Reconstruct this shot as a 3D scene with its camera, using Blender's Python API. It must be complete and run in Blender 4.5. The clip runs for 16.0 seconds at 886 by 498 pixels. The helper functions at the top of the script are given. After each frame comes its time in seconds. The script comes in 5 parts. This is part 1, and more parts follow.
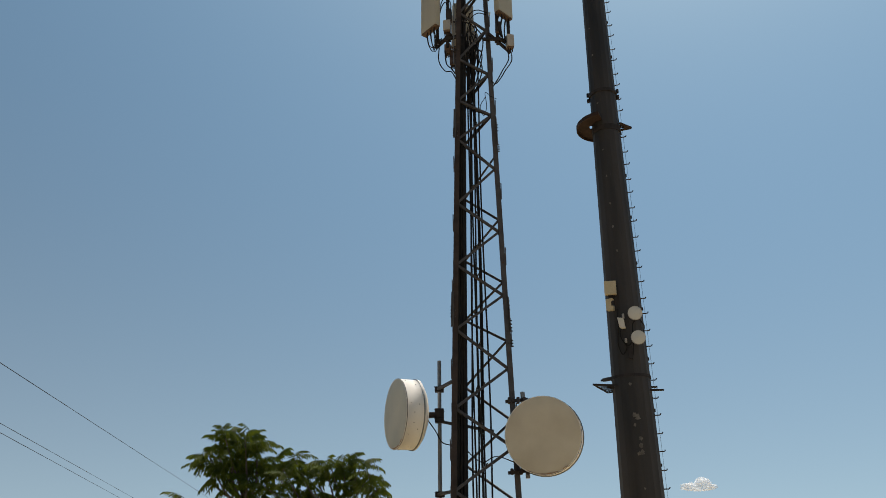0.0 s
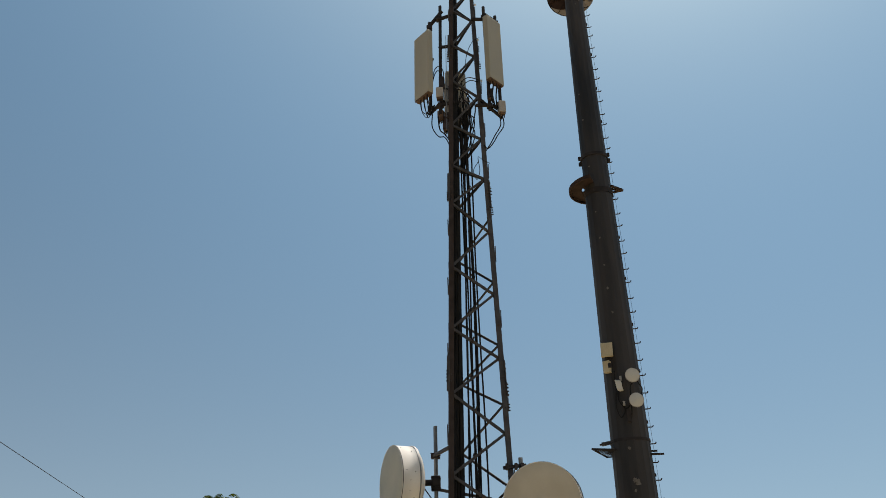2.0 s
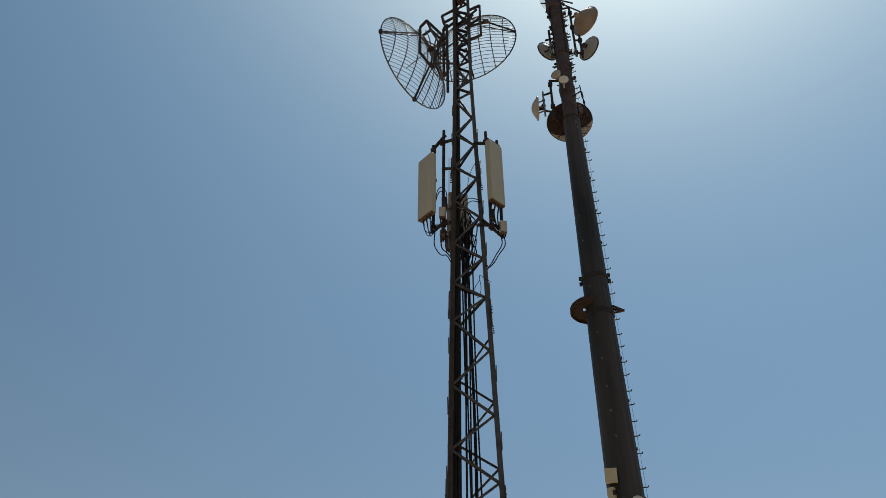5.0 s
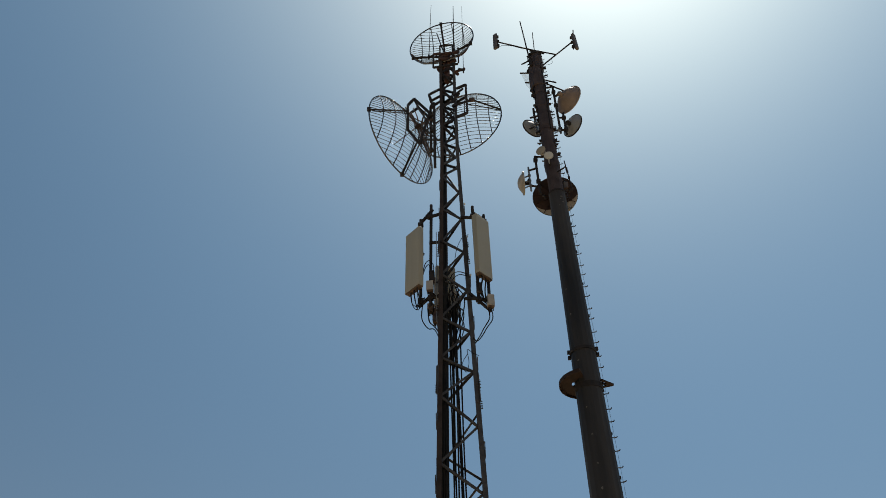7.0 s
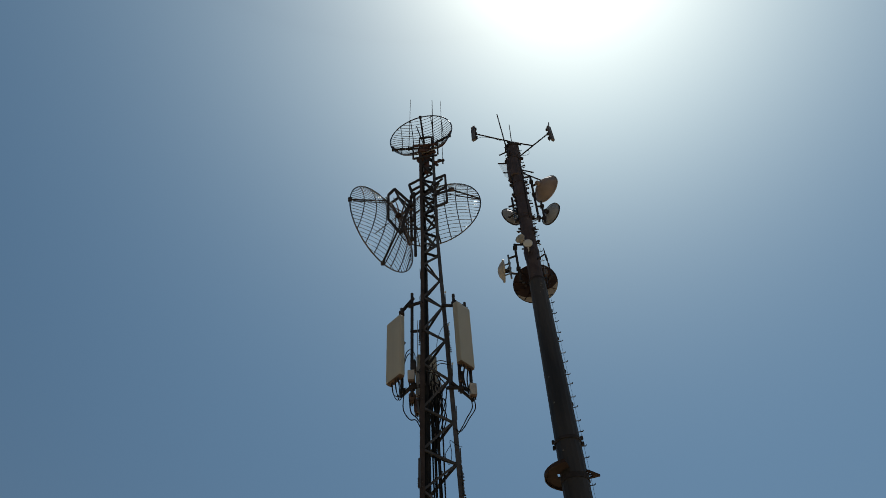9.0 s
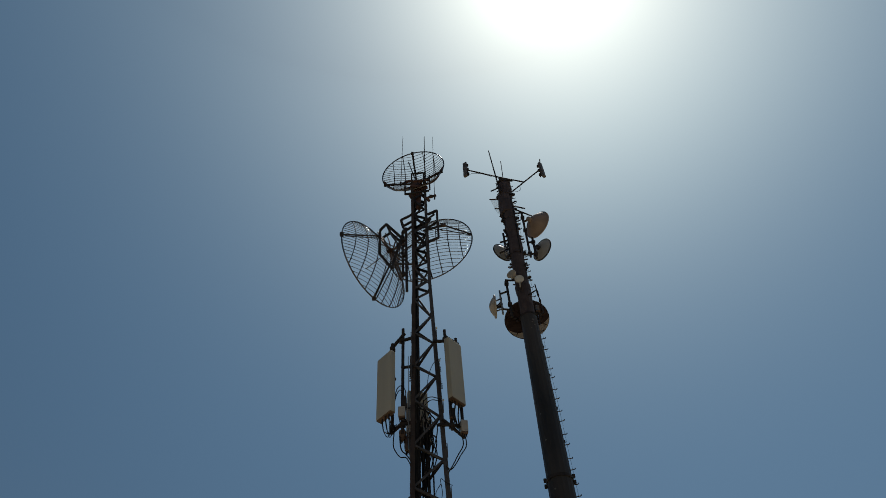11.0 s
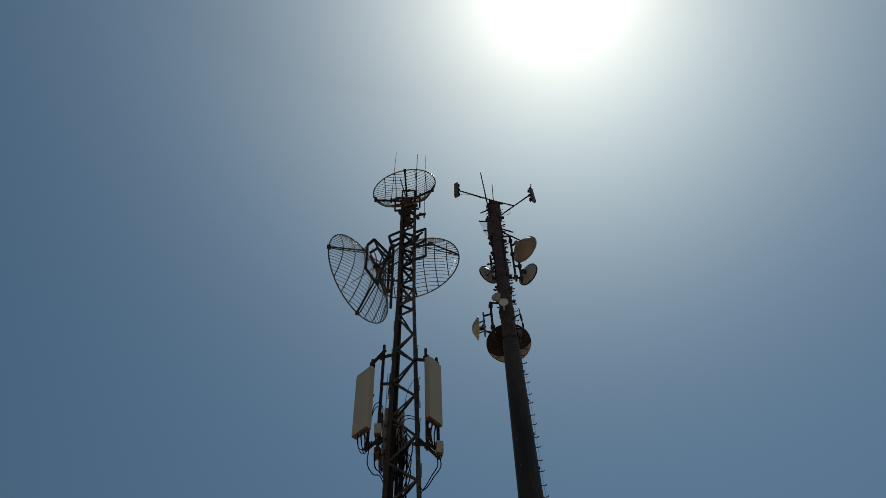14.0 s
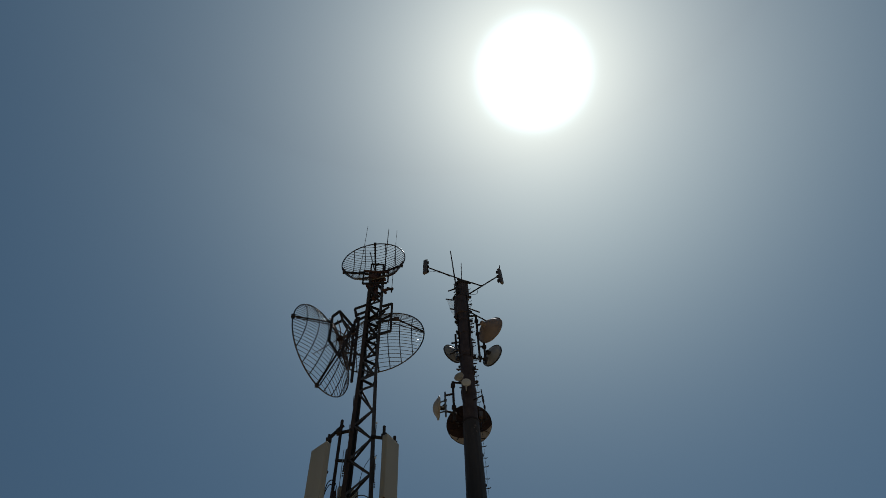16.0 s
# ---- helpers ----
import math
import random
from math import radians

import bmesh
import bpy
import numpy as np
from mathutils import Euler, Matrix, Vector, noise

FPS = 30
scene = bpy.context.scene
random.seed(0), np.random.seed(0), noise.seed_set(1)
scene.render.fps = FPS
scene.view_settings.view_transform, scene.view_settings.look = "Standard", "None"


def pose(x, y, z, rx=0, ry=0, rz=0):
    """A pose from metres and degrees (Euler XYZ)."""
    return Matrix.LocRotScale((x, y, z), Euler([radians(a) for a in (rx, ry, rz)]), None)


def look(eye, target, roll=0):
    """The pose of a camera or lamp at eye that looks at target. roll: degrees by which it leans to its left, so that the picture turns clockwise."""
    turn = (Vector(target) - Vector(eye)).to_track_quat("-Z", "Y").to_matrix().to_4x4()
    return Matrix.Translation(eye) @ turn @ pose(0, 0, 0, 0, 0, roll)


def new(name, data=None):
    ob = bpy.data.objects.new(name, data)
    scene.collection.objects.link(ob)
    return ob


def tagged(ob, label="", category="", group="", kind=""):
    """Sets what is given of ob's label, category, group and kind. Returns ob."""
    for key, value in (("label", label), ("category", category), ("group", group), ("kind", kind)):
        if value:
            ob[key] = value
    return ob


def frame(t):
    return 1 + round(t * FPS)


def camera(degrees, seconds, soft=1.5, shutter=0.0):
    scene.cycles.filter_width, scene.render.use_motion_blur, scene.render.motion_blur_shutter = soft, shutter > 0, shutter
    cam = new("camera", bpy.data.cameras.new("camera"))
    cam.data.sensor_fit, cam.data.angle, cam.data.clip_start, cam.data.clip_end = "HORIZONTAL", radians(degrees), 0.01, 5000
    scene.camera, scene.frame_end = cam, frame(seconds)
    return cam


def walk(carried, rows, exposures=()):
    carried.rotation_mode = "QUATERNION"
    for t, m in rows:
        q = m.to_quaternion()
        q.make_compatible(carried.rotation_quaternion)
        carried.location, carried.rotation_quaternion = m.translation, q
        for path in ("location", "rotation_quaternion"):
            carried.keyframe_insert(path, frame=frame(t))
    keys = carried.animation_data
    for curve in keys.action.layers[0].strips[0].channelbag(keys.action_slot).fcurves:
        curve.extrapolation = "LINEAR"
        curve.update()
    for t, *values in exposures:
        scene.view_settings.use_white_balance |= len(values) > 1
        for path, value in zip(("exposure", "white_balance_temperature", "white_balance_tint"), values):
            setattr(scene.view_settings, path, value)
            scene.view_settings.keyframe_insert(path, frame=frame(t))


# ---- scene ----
EYE = (0.0, 0.0, 1.6)
cam = camera(61.04, 16.0, 0.65)


def aim(pitch, yaw, roll):
    """The hand-held camera turning on one spot at eye height."""
    return pose(*EYE, 90 + pitch, 0, yaw) @ pose(0, 0, 0, 0, 0, roll)


PATH = [
    (0.0, aim(21.26, 2.93, -0.53)),
    (0.5, aim(22.91, 2.84, -0.37)),
    (1.0, aim(23.77, 2.32, -0.47)),
    (1.5, aim(25.19, 2.30, -0.60)),
    (2.0, aim(26.06, 2.41, -1.29)),
    (2.5, aim(27.94, 2.25, -1.04)),
    (3.0, aim(29.43, 2.82, -0.63)),
    (3.5, aim(30.53, 3.28, -0.44)),
    (4.0, aim(31.60, 2.77, -0.33)),
    (4.2, aim(32.16, 2.52, -0.36)),
    (6.3, aim(38.69, 2.33, -0.41)),
    (6.5, aim(38.92, 2.33, -0.40)),
    (7.0, aim(40.60, 1.03, -1.38)),
    (7.5, aim(42.52, 0.05, -2.33)),
    (8.0, aim(44.45, -0.59, -3.35)),
    (8.5, aim(45.90, -1.25, -3.87)),
    (8.7, aim(46.51, -1.33, -3.60)),
    (10.8, aim(49.46, -2.24, -4.42)),
    (11.0, aim(49.89, -2.66, -4.34)),
    (11.5, aim(51.08, -3.39, -4.50)),
    (12.0, aim(51.00, -2.78, -4.19)),
    (12.5, aim(50.80, -3.14, -4.17)),
    (13.0, aim(50.75, -2.76, -3.56)),
    (13.5, aim(50.17, -3.36, -2.20)),
    (14.0, aim(51.28, -4.36, -2.15)),
    (14.5, aim(51.73, -4.20, -1.74)),
    (15.0, aim(52.59, -4.93, -1.89)),
    (15.5, aim(55.01, -6.13, -2.55)),
    (16.0, aim(57.03, -8.94, -2.42)),
]
EXPOSURES = [(0.0, 0.23, 6950, 12), (2.0, 0.24, 6950, 12), (4.0, 0.07, 6750, 12), (6.5, -0.05, 6620, 12), (7.0, -0.14, 6600, 12), (8.0, -0.34, 6420, 11), (8.5, -0.4, 6350, 11), (11.0, -0.81, 6250, 11), (12.5, -0.87, 6230, 12), (14.0, -0.92, 6220, 12), (14.5, -0.97, 6200, 12), (15.3, -1.1, 6150, 12), (16.0, -1.31, 6080, 11)]
walk(cam, PATH, EXPOSURES)

# ---------------------------------------------------------------- light
SUN_AZ, SUN_EL = radians(29.3), radians(68.7)
SUN = Vector((math.sin(SUN_AZ) * math.cos(SUN_EL), math.cos(SUN_AZ) * math.cos(SUN_EL), math.sin(SUN_EL)))

world = bpy.data.worlds.new("sky")
scene.world = world
world.use_nodes = True
wn, wl = world.node_tree.nodes, world.node_tree.links
wn.clear()
w_out = wn.new("ShaderNodeOutputWorld")
sky = wn.new("ShaderNodeTexSky")
sky.sky_type, sky.sun_disc = "NISHITA", False
sky.sun_elevation, sky.sun_rotation = SUN_EL, SUN_AZ
sky.altitude, sky.air_density, sky.dust_density, sky.ozone_density = 300, 1.0, 0.2, 1.0
coord = wn.new("ShaderNodeTexCoord")
# the haze near the horizon is thin: the sky's colours are taken somewhat higher up
lift = wn.new("ShaderNodeVectorMath")
lift.operation = "MULTIPLY_ADD"
lift.inputs[1].default_value, lift.inputs[2].default_value = (1, 1, 0.9), (0, 0, 0.2)
wl.new(coord.outputs["Generated"], lift.inputs[0])
wl.new(lift.outputs[0], sky.inputs["Vector"])
bg_sky = wn.new("ShaderNodeBackground")
tint = wn.new("ShaderNodeMixRGB")
tint.blend_type = "MULTIPLY"
tint.inputs[0].default_value = 1.0
tint.inputs[2].default_value = (0.69, 1.0, 0.95, 1)
wl.new(sky.outputs[0], tint.inputs[1])
wl.new(tint.outputs[0], bg_sky.inputs["Color"])
# the bright aureole of haze round the sun
dot = wn.new("ShaderNodeVectorMath")
dot.operation = "DOT_PRODUCT"
dot.inputs[1].default_value = SUN
wl.new(coord.outputs["Generated"], dot.inputs[0])


def wmath(op, a, b=None):
    n = wn.new("ShaderNodeMath")
    n.operation = op
    for k, v in enumerate((a, b)):
        if v is None:
            continue
        if isinstance(v, (int, float)):
            n.inputs[k].default_value = v
        else:
            wl.new(v, n.inputs[k])
    return n.outputs[0]


ang = wmath("MULTIPLY", wmath("ARCCOSINE", wmath("MINIMUM", dot.outputs["Value"], 0.999999)), 57.29578)


def glow(strength, width):
    return wmath("MULTIPLY", wmath("EXPONENT", wmath("MULTIPLY", ang, -1.0 / width)), strength)


# far from the sun the sky grows deeper
deep = wn.new("ShaderNodeMapRange")
deep.interpolation_type = "SMOOTHSTEP"
for key, value in (("From Min", 36.0), ("From Max", 76.0), ("To Min", 1.0), ("To Max", 0.78)):
    deep.inputs[key].default_value = value
wl.new(ang, deep.inputs["Value"])
wl.new(wmath("MULTIPLY", deep.outputs[0], 0.094), bg_sky.inputs["Strength"])
core = wmath("MULTIPLY", wmath("EXPONENT", wmath("MULTIPLY", wmath("POWER", wmath("DIVIDE", ang, 3.45), 4.4), -1.0)), 4.0)
bg_halo = wn.new("ShaderNodeBackground")
bg_halo.inputs["Color"].default_value = (1.16, 1.0, 0.67, 1)
wl.new(glow(2.5, 7.9), bg_halo.inputs["Strength"])
# farther from the sun the scattered light turns blue
bg_wide = wn.new("ShaderNodeBackground")
bg_wide.inputs["Color"].default_value = (0.71, 1.02, 1.16, 1)
wl.new(wmath("ADD", glow(0.86, 13.2), core), bg_wide.inputs["Strength"])
# a thin veil of pale haze over the land
split = wn.new("ShaderNodeSeparateXYZ")
wl.new(coord.outputs["Generated"], split.inputs[0])
bg_haze = wn.new("ShaderNodeBackground")
bg_haze.inputs["Color"].default_value = (1.25, 0.96, 0.68, 1)
wl.new(wmath("MULTIPLY", wmath("EXPONENT", wmath("MULTIPLY", wmath("MAXIMUM", split.outputs["Z"], 0.0), -3.2)), 0.125), bg_haze.inputs["Strength"])
add = wn.new("ShaderNodeAddShader")
wl.new(bg_sky.outputs[0], add.inputs[0])
wl.new(bg_halo.outputs[0], add.inputs[1])
round_sun = wn.new("ShaderNodeAddShader")
wl.new(add.outputs[0], round_sun.inputs[0])
wl.new(bg_wide.outputs[0], round_sun.inputs[1])
both = wn.new("ShaderNodeAddShader")
wl.new(round_sun.outputs[0], both.inputs[0])
wl.new(bg_haze.outputs[0], both.inputs[1])
wl.new(both.outputs[0], w_out.inputs["Surface"])

sun_data = bpy.data.lights.new("sun", "SUN")
sun_data.energy, sun_data.angle, sun_data.color = 4.0, radians(0.53), (1.0, 0.95, 0.87)
sun_lamp = new("sun", sun_data)
sun_lamp.matrix_world = look(SUN * 60, (0, 0, 0))

# ---------------------------------------------------------------- materials


def material(name, base, second, rough=0.6, metal=0.0, scale=6.0, fine=60.0, bump=0.15, spots=None, streak=False, spot_at=0.62, gloss=0.35, speckle=0.35):
    """Two tones of colour, a fine grain in gloss and relief, and worn spots or streaks of a third tone."""
    m = bpy.data.materials.new(name)
    m.use_nodes = True
    n, l = m.node_tree.nodes, m.node_tree.links
    p = n["Principled BSDF"]
    tc = n.new("ShaderNodeTexCoord")
    mp = n.new("ShaderNodeMapping")
    l.new(tc.outputs["Object"], mp.inputs["Vector"])
    if streak:
        mp.inputs["Scale"].default_value = (1, 1, 0.12)
    big = n.new("ShaderNodeTexNoise")
    big.inputs["Scale"].default_value, big.inputs["Detail"].default_value = scale, 5
    l.new(mp.outputs[0], big.inputs["Vector"])
    small = n.new("ShaderNodeTexNoise")
    small.inputs["Scale"].default_value, small.inputs["Detail"].default_value = fine, 3
    l.new(tc.outputs["Object"], small.inputs["Vector"])
    ramp = n.new("ShaderNodeValToRGB")
    ramp.color_ramp.elements[0].position, ramp.color_ramp.elements[1].position = 0.32, 0.68
    ramp.color_ramp.elements[0].color, ramp.color_ramp.elements[1].color = (*base, 1), (*second, 1)
    l.new(big.outputs["Fac"], ramp.inputs[0])
    last = ramp.outputs[0]
    grain = n.new("ShaderNodeMixRGB")
    grain.blend_type = "MULTIPLY"
    grain.inputs[0].default_value = speckle
    gr = n.new("ShaderNodeValToRGB")
    gr.color_ramp.elements[0].position, gr.color_ramp.elements[1].position = 0.3, 0.7
    gr.color_ramp.elements[0].color = (0.55, 0.55, 0.55, 1)
    l.new(small.outputs["Fac"], gr.inputs[0])
    l.new(last, grain.inputs[1])
    l.new(gr.outputs[0], grain.inputs[2])
    last = grain.outputs[0]
    if spots:
        sp = n.new("ShaderNodeTexNoise")
        sp.inputs["Scale"].default_value, sp.inputs["Detail"].default_value = scale * 2.3, 6
        l.new(mp.outputs[0], sp.inputs["Vector"])
        sr = n.new("ShaderNodeValToRGB")
        sr.color_ramp.elements[0].position, sr.color_ramp.elements[1].position = spot_at, spot_at + 0.08
        l.new(sp.outputs["Fac"], sr.inputs[0])
        mx = n.new("ShaderNodeMixRGB")
        mx.inputs[2].default_value = (*spots, 1)
        l.new(sr.outputs[0], mx.inputs[0])
        l.new(last, mx.inputs[1])
        last = mx.outputs[0]
    l.new(last, p.inputs["Base Color"])
    rr = n.new("ShaderNodeMapRange")
    rr.inputs["To Min"].default_value, rr.inputs["To Max"].default_value = max(rough - 0.12, 0.05), min(rough + 0.12, 1)
    l.new(small.outputs["Fac"], rr.inputs["Value"])
    l.new(rr.outputs[0], p.inputs["Roughness"])
    p.inputs["Metallic"].default_value = metal
    p.inputs["Specular IOR Level"].default_value = gloss
    if bump:
        b = n.new("ShaderNodeBump")
        b.inputs["Strength"].default_value, b.inputs["Distance"].default_value = bump, 0.004
        l.new(small.outputs["Fac"], b.inputs["Height"])
        l.new(b.outputs[0], p.inputs["Normal"])
    return m


# Backlit darkness of the galvanised tower is put into this base colour.
STEEL = material("weathered_backlit_galvanised", (0.044, 0.042, 0.045), (0.076, 0.074, 0.078), 0.7, 0.0, 5, 70, 0.2, (0.06, 0.035, 0.025), gloss=0.2)
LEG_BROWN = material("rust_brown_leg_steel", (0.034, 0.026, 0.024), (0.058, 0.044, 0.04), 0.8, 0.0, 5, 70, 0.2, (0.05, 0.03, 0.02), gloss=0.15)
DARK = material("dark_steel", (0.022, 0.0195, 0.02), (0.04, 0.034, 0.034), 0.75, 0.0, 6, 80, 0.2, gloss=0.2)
POLE = material("painted_pole_steel", (0.021, 0.0205, 0.0215), (0.056, 0.05, 0.048), 0.62, 0.0, 2.6, 40, 0.25, (0.065, 0.062, 0.061), True, 0.68, 0.26)
POLE_TOP = material("reddish_pole_paint", (0.042, 0.031, 0.032), (0.076, 0.056, 0.056), 0.74, 0.0, 4.5, 40, 0.3, (0.1, 0.078, 0.074), False, 0.66, 0.28)
RUST_RED = material("red_rusted_plate", (0.032, 0.018, 0.0145), (0.052, 0.029, 0.023), 0.85, 0.0, 6, 60, 0.4, (0.03, 0.016, 0.013))
STRUT = material("rust_spotted_strut", (0.07, 0.043, 0.034), (0.13, 0.088, 0.07), 0.55, 0.3, 9, 60, 0.2)
RUST = material("rusted_steel", (0.024, 0.0135, 0.0108), (0.042, 0.0225, 0.017), 0.9, 0.0, 7, 60, 0.4, (0.024, 0.014, 0.011))
# Rusty head steel; flare from the nearby sun is put into its lighter red.
RUST_HEAD = material("flare_lifted_head_steel", (0.058, 0.028, 0.024), (0.1, 0.055, 0.047), 0.8, 0.0, 7, 60, 0.3, (0.12, 0.07, 0.055), gloss=0.2)
WHITE_DISH = material("off_white_dish_cover", (0.5, 0.48, 0.43), (0.58, 0.56, 0.51), 0.6, 0.0, 3, 80, 0.05, speckle=0.12)
WIRE = material("grid_wire_steel", (0.1, 0.095, 0.092), (0.17, 0.16, 0.155), 0.26, 0.85, 5, 60, 0.0, (0.09, 0.05, 0.03), gloss=0.6)
RADOME = material("radome_fabric", (0.49, 0.43, 0.33), (0.58, 0.52, 0.41), 0.7, 0.0, 2.2, 90, 0.03, speckle=0.1)
# Same cloth facing left: the bluish sky light is put into its colour.
RADOME_SKYLIT = material("skylit_radome_fabric", (0.4, 0.41, 0.38), (0.5, 0.49, 0.43), 0.7, 0.0, 1.6, 90, 0.03, speckle=0.1)
DRUM = material("white_painted_drum", (0.7, 0.67, 0.62), (0.8, 0.77, 0.73), 0.62, 0.0, 2, 60, 0.05, (0.5, 0.33, 0.18), True, 0.66, 0.25, 0.12)
PANEL = material("grp_panel", (0.32, 0.3, 0.24), (0.37, 0.345, 0.28), 0.55, 0.0, 2.5, 80, 0.08, (0.3, 0.27, 0.2), True, 0.66, speckle=0.15)
PANEL_END = material("stained_end_cap", (0.075, 0.046, 0.031), (0.14, 0.088, 0.06), 0.7, 0.0, 9, 60, 0.15)
BOX = material("pale_plastic", (0.31, 0.285, 0.255), (0.38, 0.35, 0.32), 0.55, 0.0, 5, 60, 0.08)
CABLE = material("black_cable", (0.012, 0.012, 0.013), (0.02, 0.019, 0.018), 0.8, 0.0, 8, 60, 0.1, gloss=0.15)
STAIN = material("rust_run", (0.24, 0.13, 0.07), (0.4, 0.26, 0.15), 0.85, 0.0, 14, 60, 0.1)
GALV = material("galvanised_pipe", (0.16, 0.165, 0.17), (0.22, 0.225, 0.23), 0.5, 0.5, 9, 70, 0.1)
BEIGE = material("beige_plate", (0.46, 0.39, 0.26), (0.52, 0.45, 0.31), 0.6, 0.0, 5, 60, 0.08)
SOIL = material("dry_soil", (0.36, 0.27, 0.15), (0.44, 0.34, 0.2), 0.95, 0.0, 0.25, 6, 0.5, (0.09, 0.1, 0.045))

# ---------------------------------------------------------------- building helpers


def mesh_object(name, bm, mat, smooth=False):
    me = bpy.data.meshes.new(name)
    bmesh.ops.recalc_face_normals(bm, faces=bm.faces)
    if smooth:
        for f in bm.faces:
            f.smooth = True
    bm.to_mesh(me)
    bm.free()
    me.materials.append(mat)
    return new(name, me)


def base(name, at, label, category, group="", kind=""):
    ob = new(name)
    ob.empty_display_size = 0.1
    ob.matrix_world = Matrix.Translation(at)
    bpy.context.view_layer.update()
    return tagged(ob, label, category, group, kind)


def part(name, bm, mat, parent, label="", smooth=False):
    """One mesh, in world places, under a thing or a part."""
    ob = mesh_object(name, bm, mat, smooth)
    ob.parent = parent
    if parent.parent is None:
        ob.matrix_parent_inverse = parent.matrix_basis.inverted()
    if label:
        ob["label"] = label
    return ob


def single(name, bm, mat, label, category, group="", kind="", smooth=False):
    return tagged(mesh_object(name, bm, mat, smooth), label, category, group, kind)


def axes_of(p, q, up=None):
    z = (Vector(q) - Vector(p)).normalized()
    ref = Vector(up) if up is not None else (Vector((0, 0, 1)) if abs(z.z) < 0.9 else Vector((0, 1, 0)))
    x = ref.cross(z)
    if x.length < 1e-5:
        x = Vector((1, 0, 0)).cross(z)
    x.normalize()
    return x, z.cross(x), z


def sweep(bm, p, q, outline, up=None, scale_end=1.0):
    """A prism of the outline [(x, y), ...] from p to q; y of the outline lies towards up."""
    p, q = Vector(p), Vector(q)
    x, y, _ = axes_of(p, q, up)
    a = [bm.verts.new(p + x * u + y * v) for u, v in outline]
    b = [bm.verts.new(q + (x * u + y * v) * scale_end) for u, v in outline]
    n = len(outline)
    for i in range(n):
        bm.faces.new((a[i], a[(i + 1) % n], b[(i + 1) % n], b[i]))
    bm.faces.new(a[::-1])
    bm.faces.new(b)


def beam(bm, p, q, w, h, up=None):
    sweep(bm, p, q, [(-w / 2, -h / 2), (w / 2, -h / 2), (w / 2, h / 2), (-w / 2, h / 2)], up)


def angle_bar(bm, p, q, w, t=0.007, up=None):
    sweep(bm, p, q, [(-w / 2, 0), (w / 2, 0), (w / 2, t), (-w / 2 + t, t), (-w / 2 + t, w * 0.8), (-w / 2, w * 0.8)], up)


def ring_outline(r, n):
    return [(r * math.cos(2 * math.pi * (i + 0.5) / n), r * math.sin(2 * math.pi * (i + 0.5) / n)) for i in range(n)]


def tube(bm, p, q, r, n=10, r2=None):
    sweep(bm, p, q, ring_outline(r, n), None, 1.0 if r2 is None else r2 / r)


def pipe_along(bm, pts, r, n=6):
    """A round cable through the points."""
    pts = [Vector(p) for p in pts]
    rows, ref = [], None
    for i, p in enumerate(pts):
        d = (pts[min(i + 1, len(pts) - 1)] - pts[max(i - 1, 0)]).normalized()
        if ref is None:
            ref = Vector((1, 0, 0)) if abs(d.x) < 0.8 else Vector((0, 1, 0))
        x = (ref - d * ref.dot(d)).normalized()
        ref = x
        y = d.cross(x)
        rows.append([bm.verts.new(p + (x * math.cos(a) + y * math.sin(a)) * r) for a in (2 * math.pi * k / n for k in range(n))])
    for a, b in zip(rows, rows[1:]):
        for k in range(n):
            bm.faces.new((a[k], a[(k + 1) % n], b[(k + 1) % n], b[k]))
    bm.faces.new(rows[0][::-1])
    bm.faces.new(rows[-1])


def curve_points(ctrl, steps=6):
    """A smooth line through the control points."""
    c = [Vector(p) for p in ctrl]
    c = [c[0] * 2 - c[1]] + c + [c[-1] * 2 - c[-2]]
    out = []
    for i in range(1, len(c) - 2):
        a, b, d, e = c[i - 1], c[i], c[i + 1], c[i + 2]
        for k in range(steps):
            t = k / steps
            out.append(0.5 * (2 * b + (d - a) * t + (2 * a - 5 * b + 4 * d - e) * t * t + (3 * b - a - 3 * d + e) * t ** 3))
    out.append(c[-2])
    return out


def spin(bm, centre, axis, profile, n=32, up=(0, 0, 1), cap=(False, False)):
    """A surface of revolution: profile rows are (distance along the axis, radius)."""
    centre, axis = Vector(centre), Vector(axis).normalized()
    x = Vector(up).cross(axis).normalized()
    y = axis.cross(x)
    rows = [[bm.verts.new(centre + axis * d + (x * math.cos(a) + y * math.sin(a)) * r) for a in (2 * math.pi * k / n for k in range(n))] for d, r in profile]
    for a, b in zip(rows, rows[1:]):
        for k in range(n):
            bm.faces.new((a[k], a[(k + 1) % n], b[(k + 1) % n], b[k]))
    if cap[0]:
        bm.faces.new(rows[0][::-1])
    if cap[1]:
        bm.faces.new(rows[-1])


def block(bm, m, sx, sy, sz, bevel=0.0):
    """A box with its centre and turn given by the matrix m, and softened edges."""
    made = bmesh.ops.create_cube(bm, size=1.0, matrix=m @ Matrix.Diagonal((sx, sy, sz, 1)))
    if bevel:
        edges = list({e for v in made["verts"] for e in v.link_edges})
        bmesh.ops.bevel(bm, geom=edges, offset=bevel, segments=2, affect="EDGES", profile=0.6)


def facing(at, az, tilt=0.0):
    """A frame whose -y looks along the compass angle az (degrees from +y towards +x)."""
    return Matrix.Translation(at) @ pose(0, 0, 0, 0, 0, -az + 180) @ pose(0, 0, 0, tilt, 0, 0)


